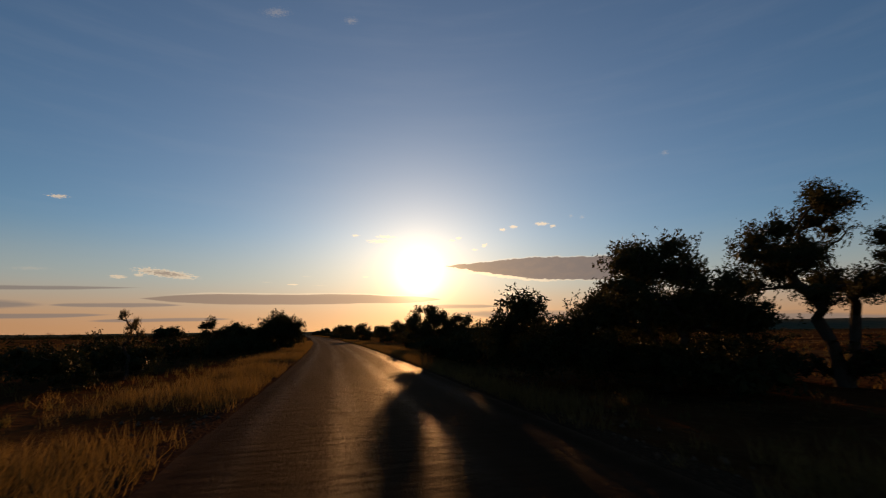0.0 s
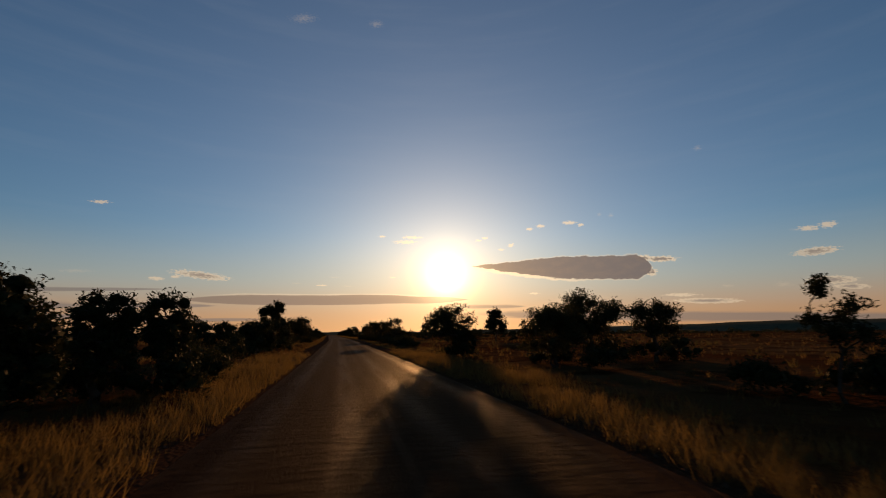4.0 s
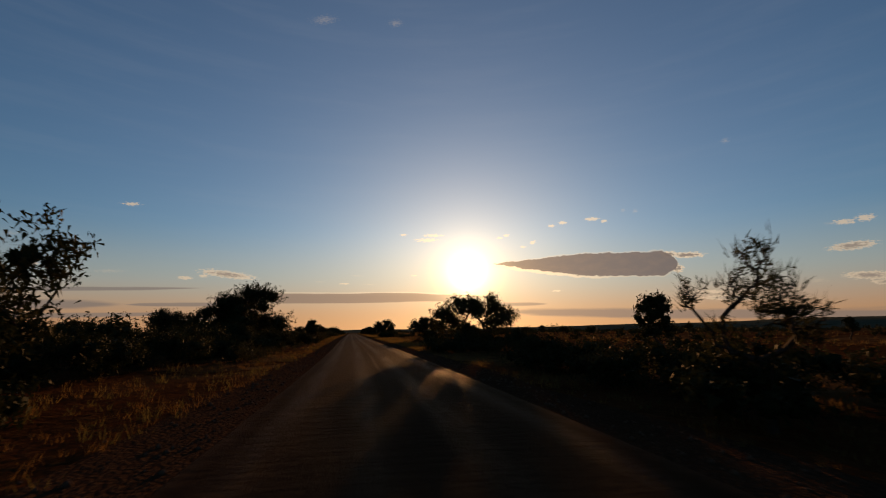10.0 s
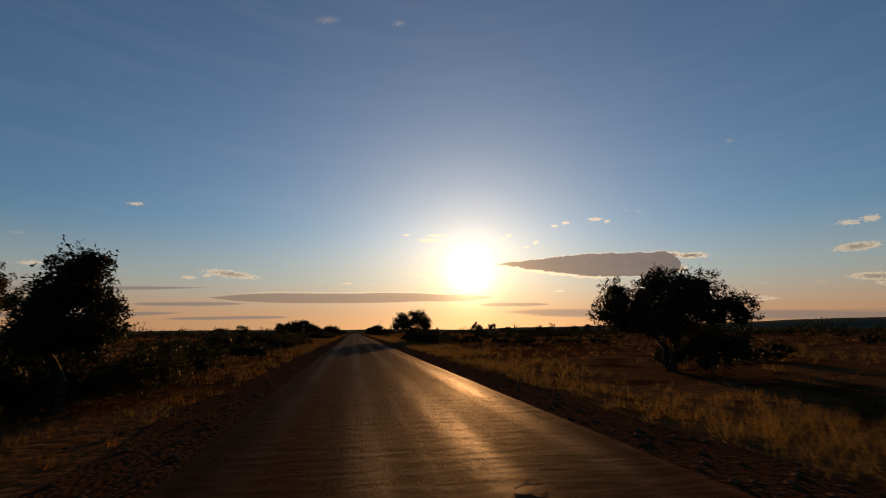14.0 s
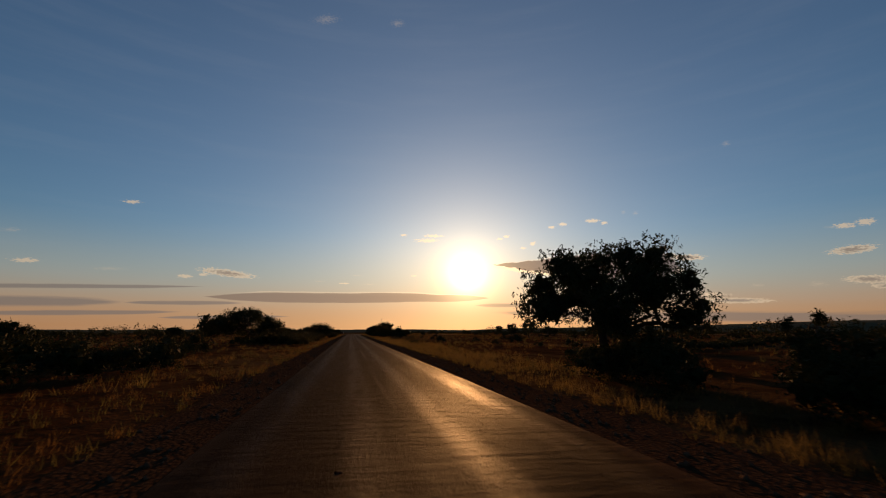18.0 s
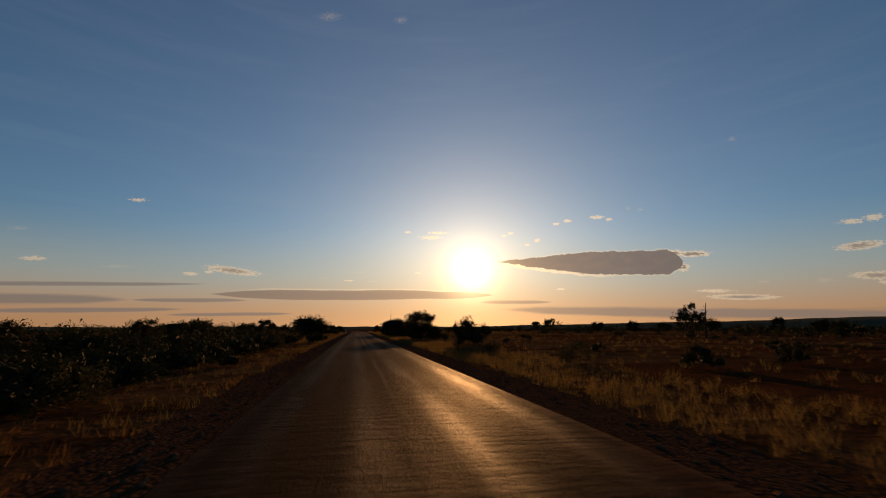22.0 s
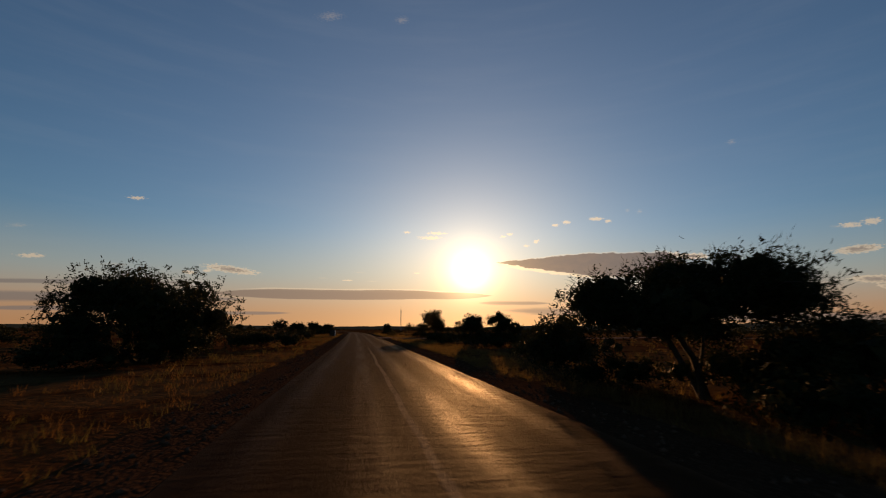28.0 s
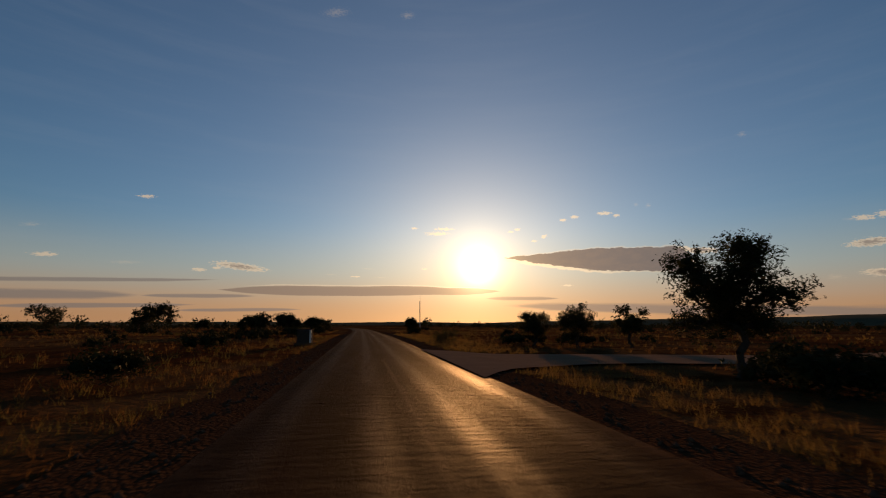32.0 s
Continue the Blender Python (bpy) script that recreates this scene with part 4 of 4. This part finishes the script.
# dark masses of bush on the left, down to the ground
bush(-9.4, 116.5, 1.9, 3.4)
bush(-8.6, 119.5, 2.0, 3.4)
thicket(-11.8, 118.0, 2.4, 3.6)
thicket(-10.4, 123.5, 2.1, 3.6)
bush(-8.2, 126.0, 1.7, 3.0)
thicket(-13.2, 125.0, 2.4, 3.6)
thicket(-10.8, 152.0, 1.8, 3.6)
bush(-9.2, 156.5, 1.9, 3.4)
thicket(-12.4, 157.0, 2.2, 3.6)
thicket(-9.6, 189.0, 2.5, 3.6)
thicket(-11.8, 193.5, 3.0, 3.8)
bush(-8.8, 195.5, 2.7, 3.6)
thicket(-10.6, 199.0, 3.0, 3.8)
thicket(-14.2, 197.0, 3.2, 4.0)
bush(-7.0, 200.5, 1.7, 2.8)
thicket(12.4, 189.5, 1.6, 3.4)
thicket(10.4, 194.0, 1.8, 3.4)
thicket(14.6, 193.0, 1.9, 3.6)
thicket(13.4, 186.0, 1.2, 3.0)
bush(8.2, 188.0, 1.0, 2.6)
thicket(10.0, 187.5, 1.3, 3.0)
bush(7.4, 192.5, 1.1, 2.6)
thicket(13.0, 196.5, 1.5, 3.4)
bush(8.8, 198.5, 1.4, 3.0)
bush(7.8, 142.0, 1.2, 2.8)
bush(8.8, 145.0, 1.3, 2.8)
bush(4.6, 22.0, 1.9, 3.2)
bush(3.4, 23.6, 1.8, 3.0)
bush(6.0, 20.6, 1.8, 3.4)
bush(8.0, 19.6, 1.8, 3.4)
bush(6.6, 23.6, 1.6, 3.2)
bush(8.8, 24.0, 1.6, 3.4)
bush(-8.8, 131.0, 3.1, 3.8)
thicket(-11.4, 128.5, 3.2, 4.0)
thicket(-14.0, 124.0, 3.2, 4.0)
thicket(-13.0, 281.0, 1.7, 4.0)
thicket(-16.5, 284.0, 1.8, 4.2)
thicket(-11.6, 284.5, 1.6, 3.6)
thicket(-19.0, 290.0, 2.0, 4.5)
thicket(-15.0, 296.0, 1.9, 4.0)
bush(-6.2, 193.6, 2.2, 3.4)
bush(-5.8, 197.6, 2.1, 3.0)
bush(-7.0, 190.6, 1.9, 3.4)
bush(-8.0, 187.0, 1.5, 3.2)
bush(7.2, 189.6, 1.1, 2.8)
bush(7.6, 194.8, 1.3, 2.8)
bush(-8.6, 451.5, 1.9, 3.4)
bush(8.6, 448.0, 1.4, 2.6)
bush(8.0, 116.5, 1.0, 2.8)
bush(-5.4, 229.6, 1.5, 2.8)
bush(-6.2, 234.2, 1.6, 3.0)
bush(-6.8, 238.6, 1.5, 3.2)
bush(-8.8, 231.2, 1.8, 3.4)
bush(-9.2, 242.0, 1.5, 3.4)
bush(-6.0, 245.2, 1.2, 2.6)
thicket(-9.6, 176.0, 1.6, 3.6)
thicket(-11.6, 180.0, 1.8, 4.0)
bush(-8.6, 182.2, 1.5, 3.2)
bush(7.6, 166.6, 1.2, 2.8)
thicket(9.8, 167.6, 1.3, 3.2)
thicket(12.0, 164.2, 1.4, 3.4)
thicket(10.6, 161.2, 1.2, 3.0)
bush(7.8, 171.2, 1.2, 2.8)
thicket(13.6, 169.2, 1.4, 3.6)
bush(-7.6, 337.6, 1.2, 3.0)
thicket(-10.0, 341.6, 1.4, 3.4)
bush(-7.6, 377.2, 1.5, 3.4)
bush(-6.8, 381.6, 1.4, 3.2)
thicket(-9.6, 380.2, 1.7, 3.8)
thicket(-12.0, 376.2, 1.8, 4.0)
thicket(12.6, 487.6, 1.4, 3.4)
thicket(10.6, 488.6, 1.3, 3.0)
bush(7.6, 41.0, 1.5, 3.4)
bush(6.2, 38.0, 1.3, 3.0)
bush(9.2, 430.6, 1.1, 3.0)
thicket(11.6, 432.4, 1.5, 3.4)
bush(7.4, 432.2, 1.0, 2.6)
thicket(10.2, 436.6, 1.4, 3.4)
bush(6.8, 438.0, 1.1, 2.6)
thicket(-9.6, 356.0, 1.4, 3.4)
bush(-7.2, 352.0, 1.2, 2.8)
thicket(-11.6, 358.0, 1.6, 3.6)
thicket(-10.4, 365.0, 1.5, 3.6)
bush(-8.4, 369.0, 1.4, 3.2)
tree(-10.5, 552.0, 3.6, 4.6, "round")
tree(-7.8, 559.0, 3.1, 3.4, "round")
tree(-14.5, 548.0, 3.3, 4.6, "round")
bush(-8.6, 545.0, 1.6, 3.4)
thicket(-12.0, 540.0, 1.6, 3.6)
thicket(-10.4, 533.0, 1.5, 3.4)
bush(-8.6, 284.4, 1.6, 3.2)
thicket(-9.8, 291.6, 1.7, 3.8)
thicket(-12.4, 295.2, 1.8, 4.2)
bush(-8.8, 297.8, 1.6, 3.4)
thicket(-15.0, 301.5, 1.9, 4.4)
thicket(-10.6, 304.0, 1.7, 3.8)



def hedge(x0, y0, x1, y1, height, width, seed, single=True):
    """A ragged row of bushes, each a plant of its own or all part of the undergrowth."""
    rng = np.random.default_rng(seed)
    n = max(2, int(math.hypot(x1 - x0, y1 - y0) / (width * 0.72)))
    for k in range(n):
        q = (k + rng.uniform(0.2, 0.8)) / n
        bx, by = float(x0 + (x1 - x0) * q + rng.normal(0, 0.5)), float(y0 + (y1 - y0) * q)
        h, w = float(height * rng.uniform(0.75, 1.2)), float(width * rng.uniform(0.85, 1.2))
        if single:
            bush(bx, by, h, w, "bush" if rng.random() < 0.85 else "shrub")
        else:
            thicket(bx, by, h, w)


hedge(-8.4, 110, -7.6, 134, 1.9, 3.4, 301)
hedge(-9.6, 162, -8.6, 198, 1.9, 3.8, 302)
hedge(-11.8, 166, -11.4, 196, 2.3, 4.0, 303, False)
hedge(-7.0, 264, -7.6, 284, 1.4, 3.0, 304)
hedge(-7.4, 338, -8.0, 386, 1.4, 3.2, 305, False)
hedge(-10.6, 340, -11.0, 384, 1.7, 3.6, 306, False)
hedge(8.6, 162, 9.2, 176, 1.4, 3.2, 307)
hedge(7.6, 118, 8.4, 126, 1.2, 2.8, 308)
hedge(9.6, 276, 10.2, 284, 1.7, 3.2, 309)
hedge(13.0, 300, 60.0, 330, 0.9, 3.0, 310, False)
hedge(12.0, 270, 26.0, 266, 0.9, 2.6, 311, False)
hedge(-9.4, 40, -8.6, 60, 2.0, 3.4, 312, False)

# undergrowth crowded round the foot of the roadside trees
under = np.random.default_rng(77)
for foot in [o for o in list(scene.collection.objects) if o.name.startswith("tree") and o.parent is None and abs(o.location.x) < 18]:
    for _ in range(2):
        a = under.uniform(0, 6.28)
        d = under.uniform(0.4, 2.0)
        away = 1 if foot.location.x > middle(foot.location.y) else -1
        bx, by = foot.location.x + math.cos(a) * d + away * 0.3, foot.location.y + math.sin(a) * d * 1.4
        if abs(bx - middle(by)) > 5.0:
            thicket(float(bx), float(by), float(under.uniform(1.0, 1.6)), float(under.uniform(2.2, 3.2)))
verts = np.concatenate(THICKET)
tagged(new("undergrowth", mesh_from("undergrowth", verts, np.arange(len(verts)).reshape(-1, 3), leaf_dark)), "thick dark undergrowth behind and below the roadside trees", "undergrowth", kind="stuff")


# ---- things of other kinds ----
def box_mesh(name, sx, sy, sz, mat, bevel=0.02, taper=1.0, jitter=0.0, seed=0):
    bm = bmesh.new()
    bmesh.ops.create_cube(bm, size=1.0)
    rng = random.Random(seed)
    for v in bm.verts:
        k = taper if v.co.z > 0 else 1.0
        v.co = Vector((v.co.x * sx * k, v.co.y * sy * k, (v.co.z + 0.5) * sz)) + Vector([rng.uniform(-jitter, jitter) for _ in range(3)])
    if bevel:
        bmesh.ops.bevel(bm, geom=list(bm.edges), offset=bevel, segments=2, affect="EDGES")
    m = bpy.data.meshes.new(name)
    bm.to_mesh(m)
    bm.free()
    m.materials.append(mat)
    return m


def put(name, mesh, parent, x, y, z, turn=0.0, label=""):
    ob = part(name, mesh, parent, label)
    ob.location, ob.rotation_euler = (x, y, z), (0, 0, turn)
    return ob


def direction_cairn(x, y):
    """Squat stone-built road marker with a pale panel on the side that faces the road."""
    base = new("road_marker", None)
    base.location, base.rotation_euler = (x, y, float(rise(x, y)) - 0.11), (0, 0, radians(-12))
    put("plinth", box_mesh("plinth", 1.5, 0.9, 0.22, stone, 0.03), base, 0, 0, 0)
    core = put("body", box_mesh("body", 1.16, 0.62, 1.02, dark_stone, 0.04, 0.9), base, 0, 0, 0.2)
    rng = random.Random(5)
    for row in range(5):
        for k in range(5):
            w = 0.24
            bx = -0.48 + k * w + (0.06 if row % 2 else 0)
            put("stone", box_mesh("stone", w - 0.03, 0.1, 0.175, dark_stone, 0.02, 1.0, 0.012, row * 9 + k), core, bx * (1 - 0.018 * row), -0.30 + row * 0.006, 0.02 + row * 0.195)
    put("cap", box_mesh("cap", 1.22, 0.7, 0.1, dark_stone, 0.03), base, 0, 0, 1.2)
    put("panel", box_mesh("panel", 0.13, 0.14, 1.0, paint_white, 0.015), base, 0.53, -0.33, 0.22, 0, "pale painted side panel")
    return tagged(base, "squat stone road marker with a pale painted side beside the road", "road marker")


direction_cairn(-4.55, 521.0)


def cylinder(name, r0, r1, length, mat, sides=8):
    bm = bmesh.new()
    bmesh.ops.create_cone(bm, cap_ends=True, segments=sides, radius1=r0, radius2=r1, depth=length)
    bmesh.ops.translate(bm, verts=bm.verts, vec=(0, 0, length / 2))
    m = bpy.data.meshes.new(name)
    bm.to_mesh(m)
    bm.free()
    m.materials.append(mat)
    return m


def radio_mast(x, y):
    base = new("radio_mast", None)
    base.location = (x, y, float(rise(x, y)) - 0.1)
    for k in range(3):
        a = k * 2.094
        put("leg", cylinder("leg", 0.07, 0.05, 13.0, steel, 6), base, math.cos(a) * 0.35, math.sin(a) * 0.35, 0)
    for k in range(12):
        put("brace", cylinder("brace", 0.42, 0.42, 0.07, steel, 3), base, 0, 0, 0.6 + k * 1.02, 0)
    put("aerial", cylinder("aerial", 0.04, 0.02, 3.0, steel, 6), base, 0, 0, 12.9)
    return tagged(base, "thin grey steel lattice radio mast far off", "radio mast")


radio_mast(26.0, 697.0)


def dead_tree(x, y, height, lean):
    rng = np.random.default_rng(8)
    pts, par, rad = [np.zeros(3)], [0], [0.22]
    for k in range(1, 8):
        q = k / 7
        pts.append(np.array([lean * q * q + rng.normal(0, 0.05), rng.normal(0, 0.05), height * q]))
        par.append(k - 1)
        rad.append(0.2 * (1 - q * 0.8))
    for j, a, l in ((5, 0.4, 1.0), (4, 2.6, 0.8), (6, 3.4, 0.7)):
        prev = j
        for s in (0.5, 1.0):
            pts.append(pts[j] + np.array([math.cos(a) * l * s, math.sin(a) * l * s, 0.55 * l * s * s]))
            par.append(prev)
            prev = len(pts) - 1
            rad.append(0.06 * (1.3 - s))
    v, f = tubes(np.array(pts), np.array(par), np.array(rad), 6)
    ob = new("dead_tree", mesh_from("dead_tree", v, f, bark, True))
    ob.location = (x, y, float(rise(x, y)) - 0.1)
    return tagged(ob, "bare grey dead tree trunk with broken branch stubs", "dead tree")


dead_tree(57.0, 404.0, 5.8, 0.5)
dead_tree(30.0, 300.0, 2.8, 0.2)

# ---- worn spots in the tar ----
tar = material("old_tar_patch", lambda g: principled(g, g.mix(g.noise(place(g), 30.0, 4.0), (0.020, 0.013, 0.008, 1), (0.032, 0.021, 0.013, 1)), 0.9, bump(g, g.noise(place(g), 60.0), 0.6, 0.01), 0.0))

def road_spot(name, x, y, long, wide, mat, seed):
    """A thin ragged patch lying on the tar."""
    rng = random.Random(seed)
    n = 14
    ring = []
    for k in range(n):
        a = 2 * math.pi * k / n
        q = rng.uniform(0.7, 1.15)
        ring.append((math.cos(a) * wide / 2 * q, math.sin(a) * long / 2 * q))
    u = x - float(middle(y))

    def z(px):
        return 0.045 * (1 - ((u + px) / 2.9) ** 2) - 0.045 + float(rise(middle(y), y))
    v = [(px, py, z(px) - 0.004) for px, py in ring] + [(px * 0.86, py * 0.86, z(px) + 0.007) for px, py in ring] + [(0, 0, z(0) + 0.008)]
    f = [(k, (k + 1) % n, n + (k + 1) % n) for k in range(n)] + [(k, n + (k + 1) % n, n + k) for k in range(n)] + [(n + k, n + (k + 1) % n, 2 * n) for k in range(n)]
    ob = part(name, mesh_from(name, v, f, mat), road, "dark tar patch")
    ob.location = (x, y, 0)


for k, (x, y, long, wide) in enumerate(((-0.64, 129.2, 0.5, 0.26), (-0.65, 130.6, 0.4, 0.24), (-0.06, 280.2, 0.6, 0.3), (-0.52, 425.1, 0.7, 0.32), (-0.36, 423.1, 0.5, 0.25), (-0.83, 54.9, 0.5, 0.3),
                                        (0.46, 51.8, 0.6, 0.28), (-0.11, 50.5, 0.45, 0.22), (1.83, 445.7, 0.8, 0.3), (-0.68, 447.2, 0.5, 0.3), (-0.42, 459.6, 0.6, 0.28), (-0.81, 492.1, 0.7, 0.34), (1.48, 174.3, 0.6, 0.3))):
    road_spot("patch", x, y, long * 0.2, wide * 0.34, tar, 60 + k)

v, f = tubes(np.array([(0, 0, 0.02), (0.12, 0.05, 0.03), (0.26, 0.02, 0.035), (0.34, 0.07, 0.02), (0.2, 0.12, 0.03)]), np.array([0, 0, 1, 2, 1]), np.array([0.008, 0.007, 0.006, 0.004, 0.004]), 6)
twig = new("twig", mesh_from("twig", v, f, bark, True))
twig.location = (1.79, 219.9, -0.006 + float(rise(middle(219.9), 219.9)))
tagged(twig, "short dry forked twig lying on the tar", "twig")

# ---- grass, stones and far bush ----
def blades(rng, x, y, per, height, width, lean):
    n = len(x) * per
    bx = np.repeat(x, per) + rng.normal(0, 0.07, n)
    by = np.repeat(y, per) + rng.normal(0, 0.07, n)
    h = np.repeat(height, per) * rng.uniform(0.5, 1.15, n)
    a = rng.uniform(0, 2 * math.pi, n)
    z = rise(bx, by) - 0.10
    p = np.stack([bx, by, z], -1)
    side = np.stack([np.cos(a), np.sin(a), np.zeros(n)], -1) * (np.repeat(width, per) * rng.uniform(0.6, 1.3, n))[:, None]
    tip = np.stack([rng.normal(0, lean, n) * h, rng.normal(0, lean, n) * h, h], -1)
    v = np.stack([p - side, p + side, p + tip], 1).reshape(-1, 3)
    return v, np.arange(n * 3).reshape(-1, 3)


def grass_field(label, seed, count, near, far, y0, y1, per, height, width, mat, lean=0.35, clump=0.25, sides=(-1, 1)):
    rng = np.random.default_rng(seed)
    y = rng.uniform(y0, y1, count)
    s = rng.choice(sides, count)
    d = near + (far - near) * rng.power(0.75, count)
    x = middle(y) + s * d
    patch = np.array([noise.noise((float(a) * clump, float(b) * clump, seed)) for a, b in zip(x, y)])
    on_side_road = (np.abs(y - 503.5) < 3.2 + 5.0 * np.exp(-(np.maximum(d, 2.6) - 2.6) / 2.6)) & (s > 0)
    keep = (patch + rng.uniform(-0.35, 0.35, count) > -0.08) & ~on_side_road
    x, y, patch = x[keep], y[keep], patch[keep]
    h = height * (0.7 + 0.5 * rng.random(len(x)) + 0.5 * np.clip(patch, -0.3, 0.6))
    v, f = blades(rng, x, y, per, h, np.full(len(x), width), lean)
    return tagged(new("grass", mesh_from("grass", v, f, mat)), label, "grass", kind="stuff")


grass_field("tall dry golden grass along the road's edge", 11, 15000, 3.0, 6.5, -25, 98, 13, 0.38, 0.007, grass_gold)
grass_field("dry golden grass tufts behind the gravel shoulder", 12, 8500, 4.2, 9.0, 92, 560, 11, 0.24, 0.007, grass_gold, sides=(1,))
grass_field("short dry reddish grass tufts behind the gravel shoulder", 20, 7000, 4.2, 9.0, 92, 560, 10, 0.20, 0.007, grass_red, sides=(-1,))
grass_field("tall golden grass fringe on the open side of the road", 17, 9000, 4.6, 9.5, 200, 560, 14, 0.34, 0.007, grass_gold, 0.35, 0.16, (1,))
grass_field("low greenish grass tufts behind the gravel shoulder", 13, 10000, 4.1, 9.0, -25, 560, 10, 0.24, 0.008, grass_green)
grass_field("tawny grass over the open savanna", 14, 17000, 7.5, 45, -30, 620, 9, 0.27, 0.012, grass_red, 0.4, 0.12)
grass_field("straw-coloured grass over the open savanna", 15, 12000, 7.5, 60, -30, 640, 10, 0.30, 0.012, grass_gold, 0.4, 0.1)
grass_field("coarse greenish tussocks over the open savanna", 18, 5000, 7.0, 50, -30, 640, 16, 0.42, 0.014, grass_green, 0.55, 0.09)
grass_field("distant tawny grass over the plain", 16, 9000, 40, 260, 0, 900, 5, 0.4, 0.06, grass_red, 0.5, 0.05)
grass_field("distant straw-coloured grass over the plain", 19, 9000, 40, 300, 0, 950, 6, 0.42, 0.06, grass_gold, 0.5, 0.04)


def stones_along(seed, count):
    rng = np.random.default_rng(seed)
    y = rng.uniform(-20, 560, count)
    s = rng.choice((-1, 1), count)
    x = middle(y) + s * (2.95 + np.abs(rng.normal(0, 0.75, count)))
    r = 0.012 + 0.055 * rng.random(count) ** 2.2
    base = np.array([(1, 0, 0), (0, 1, 0), (-1, 0, 0), (0, -1, 0), (0, 0, 0.8), (0, 0, -0.6)], dtype=float)
    v = base[None] * r[:, None, None] * rng.uniform(0.6, 1.4, (count, 6, 1))
    v += np.stack([x, y, rise(x, y) - 0.055], -1)[:, None]
    tri = np.array([(0, 1, 4), (1, 2, 4), (2, 3, 4), (3, 0, 4), (1, 0, 5), (2, 1, 5), (3, 2, 5), (0, 3, 5)])
    f = (np.arange(count)[:, None, None] * 6 + tri[None]).reshape(-1, 3)
    return tagged(new("gravel", mesh_from("gravel", v.reshape(-1, 3), f, stone)), "loose pale stones on the gravel shoulder", "gravel", kind="stuff")


stones_along(21, 20000)


def far_bush(seed, count, lo, hi, size, per, leaf, az0=-75, az1=75):
    """Scattered trees and bushes out to the skyline, one mass too many to count."""
    rng = np.random.default_rng(seed)
    a = np.radians(rng.uniform(az0, az1, count))
    d = lo * (hi / lo) ** rng.random(count)
    x, y = np.sin(a) * d * 1.0, 260 + np.cos(a) * d
    keep = (np.abs(x - middle(np.minimum(y, 800))) > 16) & (np.abs(x) > np.where(x < 0, 40, 60) - np.clip((y - 560) / 10, 0, 25))
    x, y, d = x[keep], y[keep], d[keep]
    h = size * rng.uniform(0.45, 1.25, len(x)) * np.where(rng.random(len(x)) < 0.2, 1.9, 1.0)
    off = rng.normal(0, 1, (len(x), per, 3))
    off *= rng.random((len(x), per, 1)) ** 0.4 / np.linalg.norm(off, axis=2, keepdims=True)
    # each bush is a few uneven humps
    hump = rng.integers(0, 4, (len(x), per))
    shift = rng.uniform(-0.55, 0.55, (len(x), 4, 3)) * np.array([1, 1, 0.35])
    off = off * np.array([0.42, 0.42, 0.40]) + np.take_along_axis(shift, hump[:, :, None], 1)
    c = np.stack([x, y, rise(x, y)], -1)[:, None] + (off + np.array([0, 0, 0.55])) * h[:, None, None]
    c = c.reshape(-1, 3)
    n = len(c)
    s = np.repeat(np.minimum(h * 0.12, leaf), per)[:, None]
    u, w = rng.normal(0, 1, (n, 3)), rng.normal(0, 1, (n, 3))
    u /= np.linalg.norm(u, axis=1)[:, None]
    w = np.cross(u, w)
    w /= np.linalg.norm(w, axis=1)[:, None]
    v = np.stack([c - u * s + w * s * 0.7, c + u * s * 1.3, c - u * s - w * s * 0.7], 1).reshape(-1, 3)
    return tagged(new("distant_bushes", mesh_from("distant_bushes", v, np.arange(n * 3).reshape(-1, 3), leaf_dark)), "scattered dark bushes and trees out to the skyline", "distant bushes", kind="stuff")


far_bush(31, 900, 110, 450, 1.9, 120, 0.22)
far_bush(32, 1800, 400, 2600, 3.4, 60, 0.6)

# low shrubs over the plain, too many to count
def plain_shrubs(seed, count):
    rng = np.random.default_rng(seed)
    models = [plant_meshes(900 + k, 0.7 + 0.16 * k, 1.4 + 0.3 * k, "bush", leaf_dark, 0.15, 140 + 40 * k)[1] for k in range(6)]
    shapes = []
    for m in models:
        co = np.empty(len(m.vertices) * 3, dtype=np.float32)
        m.vertices.foreach_get("co", co)
        shapes.append(co.reshape(-1, 3))
    out = []
    for _ in range(count):
        y = rng.uniform(-10, 640)
        x = float(middle(min(y, 600))) + rng.choice((-1, 1)) * (12 + 80 * rng.random() ** 1.4)
        if x > 0 and abs(y - 503.5) < 5:
            continue
        a, k = rng.uniform(0, 6.28), rng.uniform(0.7, 1.15)
        co = shapes[int(rng.integers(6))]
        turn = np.array([[math.cos(a), math.sin(a), 0], [-math.sin(a), math.cos(a), 0], [0, 0, 1]])
        out.append(co @ turn * k + np.array([x, y, float(rise(x, y)) - 0.10]))
    v = np.concatenate(out)
    for m in models:
        bpy.data.meshes.remove(m)
    return tagged(new("low_shrubs", mesh_from("low_shrubs", v, np.arange(len(v)).reshape(-1, 3), leaf_dark)), "low dark shrubs scattered over the dry savanna", "low shrubs", kind="stuff")


plain_shrubs(41, 330)
